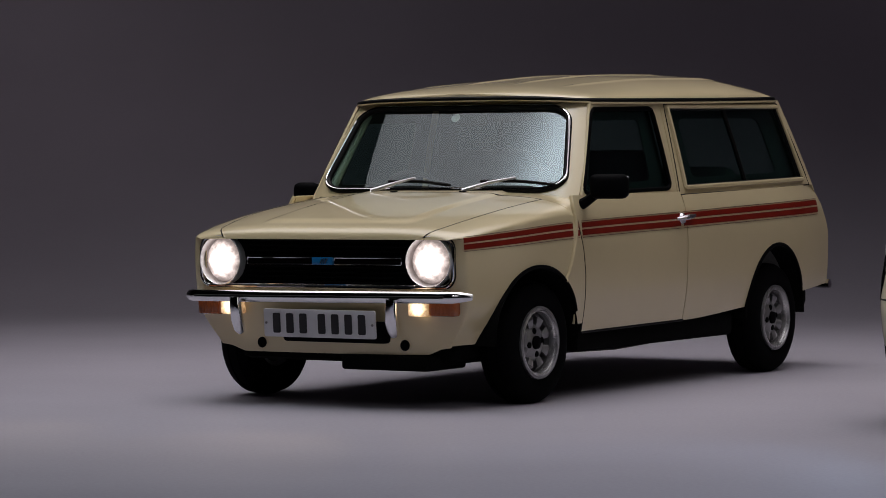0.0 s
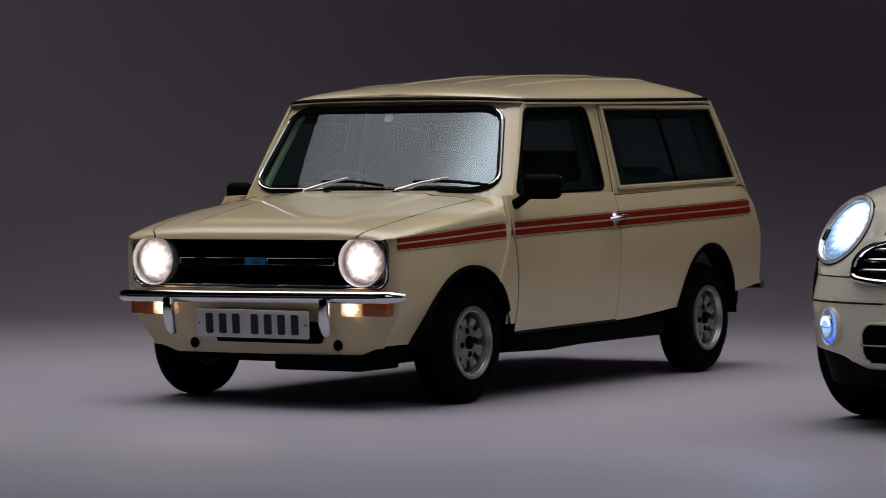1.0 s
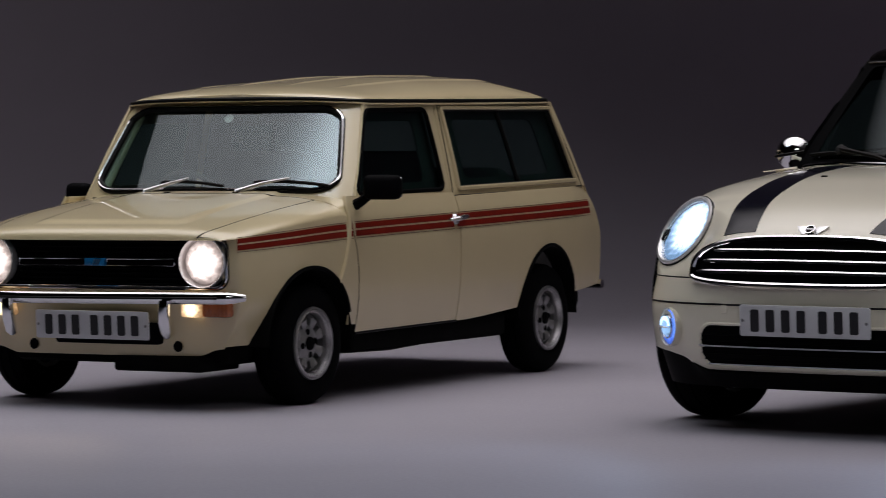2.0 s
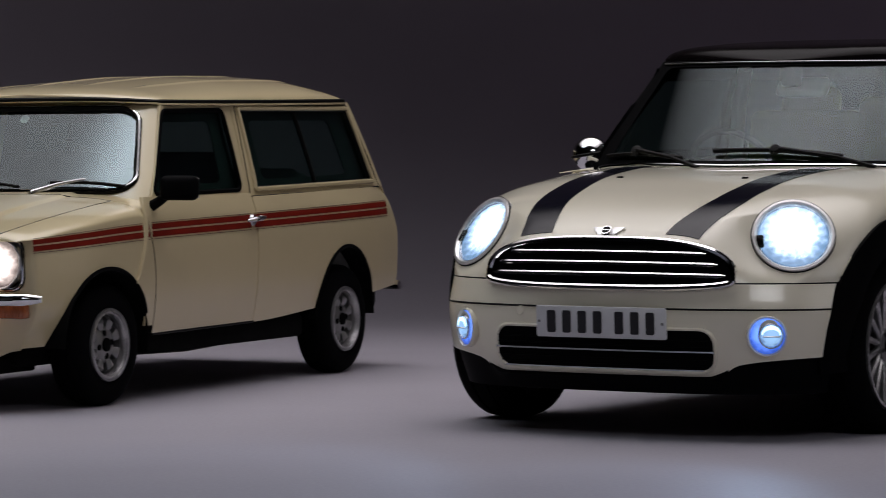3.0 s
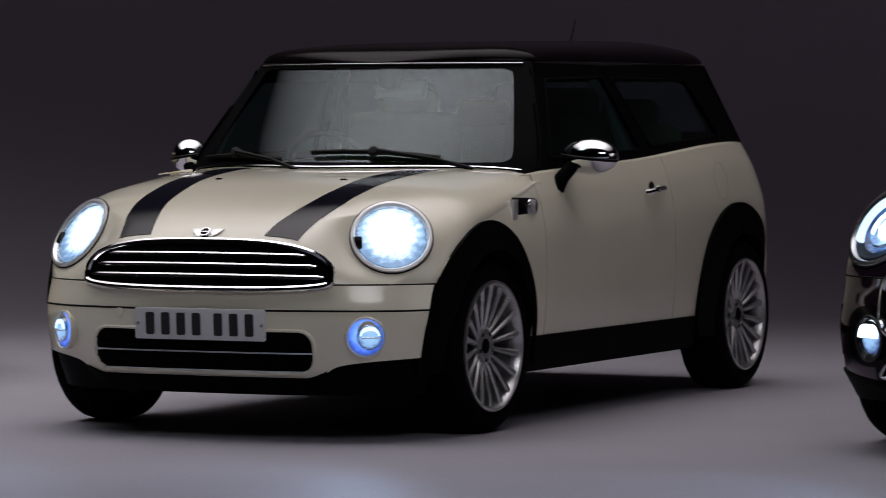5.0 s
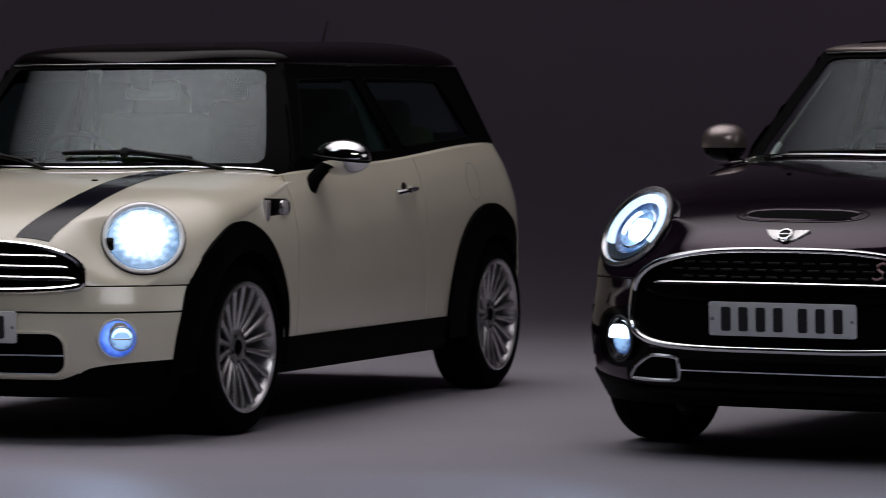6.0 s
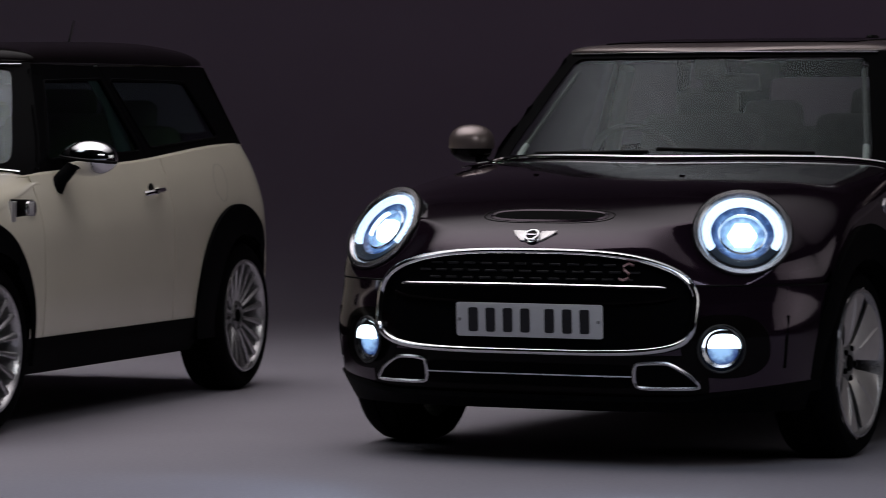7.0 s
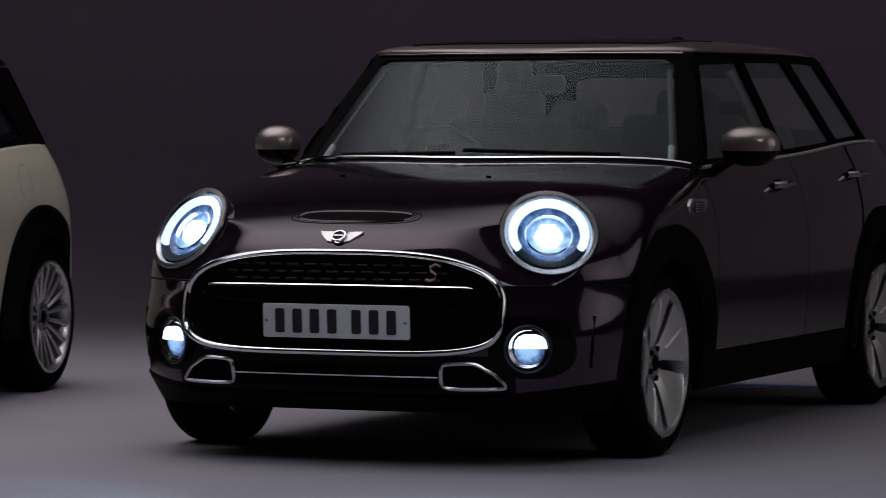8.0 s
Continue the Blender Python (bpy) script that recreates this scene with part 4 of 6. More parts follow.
rear_cell = ((-0.620, 0.82), (0.620, 0.82), (0.535, 1.212), (-0.535, 1.212))
RW = lambda x, z: (x, 2.628 - (z - 0.83) * 0.48, z)
part("rear_door_frame", ring_panel(RW, rear_cell, rear_quad, 0.15), CREAM, estate)
part("rear_window", pane(RW, rear_quad, 0.15), GLASS, estate, "clear rear window")

# wipers
for x0, x1, x2 in ((-0.292, -0.10, 0.07), (0.150, 0.372, 0.545)):
    def on_screen(x, z, off=0.02):
        W = E_GLASS_W(z)
        return Vector(lifted(e_scr, off)(x / W, z))
    foot = on_screen(x0, 0.822, 0.03)
    arm = part("wiper", tube([foot + Vector((0, -0.015, -0.03)), foot, on_screen(x0 + 0.11, 0.852, 0.035), on_screen(x1, 0.875, 0.03)], 0.0075, False, 8, taper=[1.6, 1.5, 0.9, 0.7]), ALLOY, estate, "chrome wiper arm with black blade")
    blade = [on_screen(x0 + 0.06 + (x2 - x0 - 0.06) * k / 8, 0.866 + 0.008 * math.sin(k / 8 * math.pi) - 0.016 * k / 8, 0.018) for k in range(9)]
    part("wiper_blade", tube(blade, 0.0065, False, 6), SEAL, arm, "black wiper blade")

# underbody, rear bumper, cabin
part("underbody", block((1.02, 2.95, 0.20), (0, 1.08, 0.270), 0.04, 2), UNDERSIDE, estate, "black underbody")
part("sill", block((0.12, 1.42, 0.10), (0.585, 1.06, 0.235), 0.02, 2), UNDERSIDE, estate, "black sill")
part("sill", block((0.12, 1.42, 0.10), (-0.585, 1.06, 0.235), 0.02, 2), UNDERSIDE, estate, "black sill")
part("sump_guard", block((0.40, 0.30, 0.06), (0.24, -0.34, 0.178), 0.012, 2), UNDERSIDE, estate, "black sump guard")
part("exhaust", tube([(0.25, 0.5, 0.17), (0.3, 1.3, 0.155), (0.32, 2.6, 0.2)], 0.022, False, 8), DARK_METAL, estate)
part("bulkhead", block((1.16, 0.03, 0.42), (0, 0.32, 0.60), 0.01, 1), UNDERSIDE, estate)
rb = [(0.66 * k / 10, 2.775 - 0.03 * (k / 10) ** 4, 0.372) for k in range(-10, 11)]
part("rear_bumper", tube(rb, 0.022, False, 8, flat=0.7), CHROME, estate, "chrome rear bumper")
part("rear_valance", block((1.16, 0.12, 0.10), (0, 2.62, 0.315), 0.03, 2), UNDERSIDE, estate)
part("cabin_floor", block((1.16, 2.2, 0.03), (0, 1.5, 0.38), 0.01, 1), CABIN, estate)
part("dashboard", block((1.12, 0.20, 0.14), (0, 0.50, 0.735), 0.04, 3), CABIN, estate)
for s in (1, -1):
    seat(estate, s * 0.30, 0.98, 0.50, SEAT_DARK, 0.50, 0.44)
    part("door_lining", sheet(lambda y, z, s=s: (s * (0.60 - 0.04 * (z - 0.4)), y, z), spread(0.40, 2.5, 6), spread(0.40, 0.80, 4), 0.01), CABIN, estate)
    pillar = [(lifted(e_scr, -0.03)(s * pa * 0.985, z)) for z in (0.84, 0.95, 1.06, 1.17)]
    part("pillar_lining", tube(pillar, 0.020, False, 8), TRIM_GREEN, estate, "pale green pillar lining")
seat(estate, 0.0, 1.72, 0.50, SEAT_DARK, 0.42, 1.05, "rear_bench")
part("headlining", sheet(lambda y, r: (roof_half(y) * 0.93 * r, y, E_GUT(y) + (E_CROWN(y) - E_GUT(y)) * 0.55 * (1 - abs(r) ** 2.6)), spread(0.54, 2.28, 14), spread(-1, 1, 15), 0.004), TRIM_GREEN, estate)
steering_wheel(estate, -0.30, 0.70, 0.745)
part("cabin_mirror", block((0.17, 0.02, 0.05), (0, 0.60, 1.13), 0.008, 2), CABIN, estate)
for s in (1, -1):
    wheel(estate, (0.667 if s > 0 else -0.712, 0.0, 0.243), s, 0.243, 0.140, 0.150, "pocket", -2.5)
    wheel(estate, (s * 0.675, 2.138, 0.243), s, 0.243, 0.140, 0.150, "pocket")
for s in (1, -1):
    beam = bpy.data.lights.new("headlamp_beam", "SPOT")
    beam.energy, beam.color, beam.spot_size, beam.spot_blend, beam.shadow_soft_size = 28, (1.0, 0.80, 0.58), radians(50), 0.9, 0.05
    b = new("headlamp_beam", beam)
    b.parent = estate
    b.matrix_local = look((s * 0.484, -0.66, 0.575), (s * 0.55, -3.6, 0.0))


# ---- two modern estate cars: shared shape ----
def inside(outline, x, z):
    """Whether a point lies within an outline in x and z."""
    hit = False
    for (a, b), (c, d) in zip(outline, outline[1:] + outline[:1]):
        if (b > z) != (d > z) and x < a + (c - a) * (z - b) / (d - b):
            hit = not hit
    return hit


def mouth_outline(half, mid, up, n_up, down, n_down, count=96):
    """The outline of a grille: an arched top over a shallower foot, with round ends."""
    out = []
    for k in range(count):
        a = 2 * math.pi * k / count
        c, h = math.cos(a), math.sin(a)
        n, tall = (n_up, up) if h > 0 else (n_down, down)
        out.append((half * math.copysign(abs(c) ** (2 / n), c), mid + tall * math.copysign(abs(h) ** (2 / n), h)))
    return out


def modern_shape(p):
    """The body surfaces of a modern car, from its spec p."""
    Yc = p["nose"](0.45) + p["depth"]
    Yr = p["tail"]

    def boxy(z):
        """How square the nose is in plan: more at the bumper than at the bonnet."""
        k = min(1.0, max(0.0, (0.58 - z) / 0.16))
        return p["round"] + 0.36 * k * k * (3 - 2 * k)

    def width(y, z):
        k = (z - p["sill"]) / (p["belt"](y) - p["sill"])
        return p["half"] + p["flank"](k) - p["taper"] * max(0.0, (y - 1.6) / 1.5) ** 2

    def plan(y, z):
        w = width(y, z)
        if y < Yc:
            t, n = min(1.0, (Yc - y) / (Yc - p["nose"](z))), boxy(z)
            return w * (1 - t ** n) ** (1 / n)
        yr = Yr - p["lean"] * max(0.0, (z - 0.6) / 0.5) ** 2
        if y > yr - 0.45:
            t = min(1.0, (y - yr + 0.45) / 0.45)
            return w * (1 - t ** 3.2) ** (1 / 3.2)
        return w

    def side(y, z, s=1):
        return (s * plan(y, z), y, z)

    def front(phi, z):
        w, n = width(Yc, z), boxy(z)
        x = w * math.copysign(abs(math.sin(phi)) ** (2 / n), phi)
        return (x, Yc - (Yc - p["nose"](z)) * abs(math.cos(phi)) ** (2 / n), z)

    def phi_at(y, z):
        t = min(1.0, max(0.0, (Yc - y) / (Yc - p["nose"](z))))
        return math.acos(t ** (boxy(z) / 2))

    def phi_x(x, z):
        return math.copysign(math.asin(min(1.0, abs(x) / width(Yc, z)) ** (boxy(z) / 2)), x)

    def arch(y, low):
        for yc, zc, a, b in p["arches"]:
            if abs(y - yc) < a:
                low = max(low, zc + b * math.sqrt(1 - ((y - yc) / a) ** 2))
        return low

    lamp_frame = facing(p["lamp"][0:3], p["lamp"][4], p["lamp"][5])

    def cap(y, r):
        zs, zc = p["shoulder"](y), p["bonnet"](y)
        x = plan(y, zs) * r
        z = zs + (zc - zs) * (1 - abs(r) ** p["cap"][0]) ** (1 / p["cap"][1])
        cx, cy, cz, up = p["bulge"]
        if z < p["mouth_top"] and inside(p["mouth"], x, z):
            y = max(y, front(phi_x(x, z), z)[1] + 0.025)
        z += up * math.exp(-((abs(x) - cx) / 0.17) ** 2 - ((y - cy) / 0.16) ** 2) * (1 - abs(r) ** 6)
        # the skin settles into the plane of the headlamp
        q = lamp_frame.inverted() @ Vector((abs(x), y, z))
        rho, over = math.hypot(q.y, q.z), q.x
        R = p["lamp"][3]
        if rho < R - 0.012:
            q.x = min(over, -0.075)
        elif over > -0.004 and rho < R + 0.21:
            k = max(0.0, (rho - R) / 0.21)
            q.x = over * k * k * (3 - 2 * k) - 0.004 * (1 - k)
        else:
            return (x, y, z)
        w = lamp_frame @ q
        return (math.copysign(w.x, x), w.y, w.z)

    def on_front(x, z, off=0.0):
        """The point of the nose at x and z, raised by off."""
        return Vector(lifted(front, off)(phi_x(x, z), z))

    def wrap(k):
        """How sharply the screen wraps round: more at the top than at the cowl."""
        return 1.58 + 0.52 * min(1.0, max(0.0, k))

    def scr(q, z):
        k = (z - p["cowl_z"]) / (p["head_z"] - p["cowl_z"])
        w = p["glass"](z)
        a = p["bow"][0] + (p["bow"][1] - p["bow"][0]) * k
        return (w * q, p["cowl_y"] + (p["head_y"] - p["cowl_y"]) * k + a * abs(q) ** wrap(k), z)

    def house(y, z, s=1):
        k = (z - p["cowl_z"]) / (p["head_z"] - p["cowl_z"])
        a = p["bow"][0] + (p["bow"][1] - p["bow"][0]) * k
        y0 = p["cowl_y"] + (p["head_y"] - p["cowl_y"]) * k
        w = p["glass"](z)
        if y < y0 + a:
            q = max(0.990, max(0.0, (y - y0) / a) ** (1 / wrap(k)))
            return (s * w * q, max(y, y0 + a * q ** wrap(k)), z)
        return (s * (w - p["squeeze"] * max(0.0, (y - 1.5) / 1.4) ** 2), y, z)

    return dict(plan=plan, side=side, front=front, phi_at=phi_at, phi_x=phi_x, arch=arch, cap=cap, on_front=on_front, scr=scr, house=house, Yc=Yc)


def round_lamp(car, name, m, R, label, emit, lip=0.02, bowl=SATIN, ring=CHROME):
    """A round lamp: chrome ring, bowl, glass; emit adds what glows in it."""
    lamp = part(name, lathe([(R - 0.004, -0.05), (R, -0.004), (R - 0.004, 0.007), (R - 0.6 * lip, 0.008), (R - lip, -0.002), (R - lip - 0.002, -0.05)], 64, closed=True), ring, car, label, pose_at=m)
    part("lamp_bowl", lathe([(R - lip, -0.006), (R * 0.7, -0.035), (R * 0.35, -0.055), (0.0, -0.06)], 48), bowl, lamp)
    part("lamp_gap", lathe([(R - 0.002, -0.012), (R + 0.0015, -0.006), (R + 0.001, 0.001), (R - 0.003, 0.0)], 64, closed=True), SEAL, lamp, "dark joint round the lamp")
    emit(lamp, R)
    part("lamp_glass", lathe([(0.0, 0.020), (R * 0.3, 0.019), (R * 0.6, 0.014), (R * 0.85, 0.004), (R - 0.014, -0.004)], 48), LENS, lamp, "clear domed lamp glass")
    return lamp


def arch_front(p, z):
    """Where the front wheel arch's forward edge stands at height z."""
    yc, zc, a, b = p["arches"][0]
    return yc - a * math.sqrt(max(0.0, 1 - ((z - zc) / b) ** 2))


def shell(car, p, B, paint, roof_paint):
    """Body sides, bonnet, cladding, glass and roof of a modern car."""
    seam, door0, door1 = p["seam"], p["doors"][0], p["doors"][-1]
    low = lambda y: B["arch"](y, p["cladding"])
    centres = [(yc, a) for yc, _, a, _ in p["arches"]]
    for s in (1, -1):
        fender = lambda y, v, s=s: B["side"](y, low(y) + v * (p["shoulder"](y) - low(y)), s)
        y0 = arch_front(p, seam)
        part("front_wing", sheet(fender, wing_ys(y0 + 0.002, door0 - 0.003, centres[:1]), spread(0, 1, 12)), paint, car)
        for a, b in zip(p["doors"], p["doors"][1:]):
            door = lambda y, v, s=s: B["side"](y, low(y) + v * (p["belt"](y) - low(y)), s)
            part("door", sheet(door, wing_ys(a + 0.003, b - 0.003, centres[1:], 30), spread(0, 1, 26)), paint, car)
        rear = lambda y, v, s=s: B["side"](y, low(y) + v * (p["belt"](y) - low(y)), s)
        ys = sorted(set(wing_ys(door1 + 0.003, p["tail"] - 0.5, centres[1:], 30) + spread(p["tail"] - 0.5, p["tail"] + 0.0, 30, "b")))
        part("rear_quarter", sheet(rear, ys, spread(0, 1, 24)), paint, car)
        # cladding of the arches and sills
        for (yc, zc, ra, rb), (hy, hz, inner) in zip(p["arches"], p["flare_in"]):
            def flare(u, v, s=s, yc=yc, zc=zc, ra=ra, rb=rb, hy=hy, hz=hz, inner=inner):
                a = math.pi * u
                y0, z0 = yc + (ra + 0.004) * math.cos(a), zc + (rb + 0.004) * math.sin(a)
                y1, z1 = hy + inner * math.cos(a), hz + inner * math.sin(a)
                y1 = min(y1, y0 - 0.012) if math.cos(a) > 0.6 else max(y1, y0 + 0.012) if math.cos(a) < -0.6 else y1
                y, z = y0 + (y1 - y0) * v, z0 + (z1 - z0) * v
                tuck = min(1.0, max(0.0, (1.0 - u) / 0.16 if yc < 1 else (u - 0.13) / 0.17))
                x = B["plan"](y, max(z, 0.30)) + (0.012 * (1 - v ** 2) + 0.004) * tuck - 0.014 * (1 - tuck)
                return (s * max(x, 0.3), y, z)
            part("arch_cladding", sheet(flare, spread(p["flare_span"][0] if yc < 1 else 0.15, p["flare_span"][1], 41), spread(0, 1, 7), 0.02), p["clad"], car, p["clad_label"])
            def liner(u, v, s=s, hy=hy, hz=hz, inner=inner):
                y, z = hy + inner * math.cos(math.pi * u), hz + inner * math.sin(math.pi * u)
                return (s * (0.50 + (min(p["half"] - 0.003, B["plan"](y, max(z, 0.33)) - 0.012) - 0.50) * v), y, z)
            part("arch_liner", sheet(liner, spread(0.0, 1.0, 25), [0, 0.5, 1], 0.004, core=(0, yc, 0.2)), UNDERSIDE, car, "black inner wheel arch")
        ya, yb = p["arches"][0][0] + p["arches"][0][2] * 0.86, p["arches"][1][0] - p["arches"][1][2] * 0.9
        sill = lambda y, v, s=s: (s * (B["plan"](y, p["cladding"]) + 0.008 - 0.05 * v * v), y, p["cladding"] + 0.002 - (p["cladding"] - 0.195) * v)
        part("sill_cladding", sheet(sill, spread(ya, yb, 16), spread(0, 1, 7), 0.02), p["clad"], car, p["clad_label"])
        skirt = lambda y, v, s=s: (s * (B["plan"](y, p["cladding"]) + 0.006 - 0.06 * v * v), y, p["cladding"] + 0.002 - 0.035 * v)
        part("rear_skirt", sheet(skirt, spread(p["arches"][1][0] + p["arches"][1][2] * 0.92, p["tail"], 24, "b"), spread(0, 1, 6), 0.02), p["clad"], car, p["clad_label"])
    bon = sorted(set(spread(p["nose"](seam) + 0.0005, p["bonnet_end"], 50, "a") + spread(p["lamp"][1] - 0.2, p["lamp"][1] + 0.2, 60)))
    part("bonnet", sheet(B["cap"], bon, spread(-1, 1, 161, "ab"), 0.003), paint, car)
    # glasshouse
    pa, pg, pb = *p["screen"], 0.997
    zb, zt = p["cowl_z"] - 0.03, p["head_z"] - 0.006
    bt, bb, rise = p["border"]
    win = ((-pa + bb, zb + rise), (pa - bb, zb + rise), (pa - bt, zt - 0.012), (-pa + bt, zt - 0.012))
    cell = ((-pb, zb - 0.05), (pb, zb - 0.05), (pb, zt + 0.012), (-pb, zt + 0.012))
    screen = ((-pg, zb + 0.004), (pg, zb + 0.004), (pg, zt + 0.008), (-pg, zt + 0.008))
    part("screen_surround", ring_panel(B["scr"], cell, screen, (0.02, 0.02)), MATT_BLACK, car, "black screen pillars")
    ws = glaze(part("windscreen", pane(B["scr"], screen, (0.02, 0.02), 0.005), p["screen_glass"], car, "wide curved clear windscreen"))
    wide_cell = tuple((q * 1.006, z) for q, z in screen)
    part("screen_border", ring_panel(lifted(B["scr"], 0.0005, (0, 1.3, 0.45)), wide_cell, win, (0.06, 0.15), 0.003), MATT_BLACK, ws, "black border of the screen")
    for s in (1, -1):
        F = lambda y, z, s=s: B["house"](y, z, s)
        for cellq, winq, rad in p["windows"]:
            part("window_surround", ring_panel(F, cellq, winq, rad, 0.014), MATT_BLACK, car, "black window surround")
            g = part("side_window", pane(F, winq, rad, 0.003), p["side_glass"], car, "dark tinted side window")
            part("window_seal", tube(edge_of(F, winq, rad, 0.0), 0.006, True, 6), MATT_BLACK, g)
        if p["belt_trim"]:
            ya, yb = p["belt_trim"]
            trim = [(s * (B["plan"](y, p["belt"](y) - 0.002) + 0.002), y, p["belt"](y) + 0.003) for y in spread(ya, yb, 24)]
            part("belt_trim", tube(trim, 0.0065, False, 6), p["belt_metal"], car, "bright belt trim")
        ledge = lambda y, v, s=s: tuple(np.array(B["side"](y, p["belt"](y), s)) * (1 - v) + np.array(F(y, p["belt"](y) + 0.004)) * v + np.array((0, 0, 0.006 * math.sin(v * math.pi))))
        part("waist_ledge", sheet(ledge, spread(door0 - 0.1, p["back_y"][0] + 0.02, 30), spread(0, 1, 5), 0.004), paint, car)
    # rear window and tailgate frame
    RW = lambda x, z: (x, p["back_y"][0] + (p["back_y"][1] - p["back_y"][0]) * (z - p["back_z"][0]) / (p["back_z"][1] - p["back_z"][0]) + 0.05 * (1 - (x / 0.7) ** 2), z)
    w0, w1 = p["glass"](p["back_z"][0]) - p["squeeze"] * 0.9, p["glass"](p["back_z"][1]) - p["squeeze"] * 0.7
    z0, z1 = p["back_z"]
    part("tailgate_frame", ring_panel(RW, ((-w0, z0), (w0, z0), (w1, z1), (-w1, z1)), ((-w0 * 0.78, z0 + 0.06), (w0 * 0.78, z0 + 0.06), (w1 * 0.80, z1 - 0.06), (-w1 * 0.80, z1 - 0.06)), 0.18, 0.02), GLOSS_BLACK, car)
    part("rear_window", pane(RW, ((-w0 * 0.78, z0 + 0.06), (w0 * 0.78, z0 + 0.06), (w1 * 0.80, z1 - 0.06), (-w1 * 0.80, z1 - 0.06)), 0.18), GLASS, car, "clear rear window")
    part("rear_deck", sheet(lambda y, u: (u * (B["plan"](y, p["belt"](y)) - 0.002), y, p["belt"](y) - 0.002 + 0.012 * (1 - u * u)), spread(p["back_y"][0] - 0.15, p["tail"] - 0.10, 16, "b"), spread(-1, 1, 13)), paint, car)

    # roof
    def half(y):
        a, b = p["roof_y"]
        q = min(1.0, max(0.0, (y - a) / (p["bow"][1] + 0.02)) ** 0.476)
        r = max(0.0, (y - b + 0.25) / 0.25)
        k = p["roof_half"] - p["roof_taper"] * max(0.0, (y - 1.2) / 1.6) ** 2
        return k * q * (1 - min(1, r) ** 4) ** (1 / 4)

    def roof(y, r):
        zg, zc = p["eave"](y), p["crown"](y)
        return (half(y) * r, y, zg + (zc - zg) * (1 - abs(r) ** 5.5) ** (1 / 2.0))

    a, b = p["roof_y"]
    part("roof", sheet(roof, spread(a, b, 60, "ab"), spread(-1, 1, 61, "ab"), 0.02, core=(0, 1.5, 0.8)), roof_paint, car)
    return roof


def cabin(car, p, cloth, dash):
    part("underbody", block((1.30, p["tail"] + 0.25, 0.25), (0, p["tail"] / 2 - 0.15, 0.297), 0.05, 2), UNDERSIDE, car, "black underbody")
    part("bulkhead", block((1.40, 0.03, 0.50), (0, 0.50, 0.68), 0.01, 1), UNDERSIDE, car)
    part("cabin_floor", block((1.40, 2.4, 0.03), (0, 1.7, 0.44), 0.01, 1), CABIN, car)
    part("dashboard", block((1.30, 0.42, 0.17), (0, 0.78, p["cowl_z"] - 0.105), 0.06, 3), dash, car)
    for s in (1, -1):
        seat(car, s * 0.36, 1.36, 0.55, cloth, 0.62, 0.50)
        headrest(car, s * 0.36, 1.72, 1.18, cloth)
        headrest(car, s * 0.34, 2.42, 1.14, cloth)
        part("door_lining", sheet(lambda y, z, s=s: (s * (p["half"] - 0.13), y, z), spread(0.6, 2.7, 6), spread(0.42, p["belt"](1.4) - 0.02, 4), 0.01), CABIN, car)
        post = [(s * (p["half"] - 0.17), 1.62, p["belt"](1.6)), (s * (p["glass"](1.2) - 0.04), 1.56, 1.2), (s * (p["glass"](1.34) - 0.04), 1.50, 1.34)]
        part("pillar_lining", tube(post, 0.030, False, 8, up=(0, 1, 0)), SHELL_GREY, car, "pale grey pillar lining")
    seat(car, 0.0, 2.08, 0.56, cloth, 0.56, 1.15, "rear_bench")
    steering_wheel(car, -0.36, 1.02, p["cowl_z"] - 0.04)
    half = p["roof_half"] * 0.9
    part("headlining", sheet(lambda y, r: (half * r, y, p["eave"](y) + 0.012 + 0.02 * (1 - r * r)), spread(p["roof_y"][0] + p["roof_bow"] * 1.2, p["roof_y"][1] - 0.2, 8), spread(-1, 1, 9), 0.004), CABIN, car)


def winged_badge(car, m, wide):
    """A plain winged disc of chrome, standing for the maker's mark."""
    base = part("bonnet_badge", lathe([(wide * 0.12, 0.004), (wide * 0.13, 0.010), (wide * 0.165, 0.010), (wide * 0.18, 0.0)], 28), CHROME, car, "chrome winged badge", pose_at=m)
    part("badge_disc", lathe([(0.0, 0.008), (wide * 0.13, 0.007)], 28), GLOSS_BLACK, base, "black badge disc")
    part("badge_band", block((0.004, wide * 0.24, wide * 0.05), (0.008, 0, 0), 0.001, 1), SATIN, base)
    for s in (1, -1):
        pts = [(wide * 0.16, 0.028), (wide * 0.5, 0.030), (wide * 0.42, 0.010), (wide * 0.33, -0.004), (wide * 0.25, -0.016), (wide * 0.14, -0.020)]
        bm = slab([(s * x, z * wide / 0.15) for x, z in pts], 0.006, 0.001, Matrix.Rotation(math.pi / 2, 4, "Z"))
        part("badge_wing", bm, BEZEL, base)
    return base


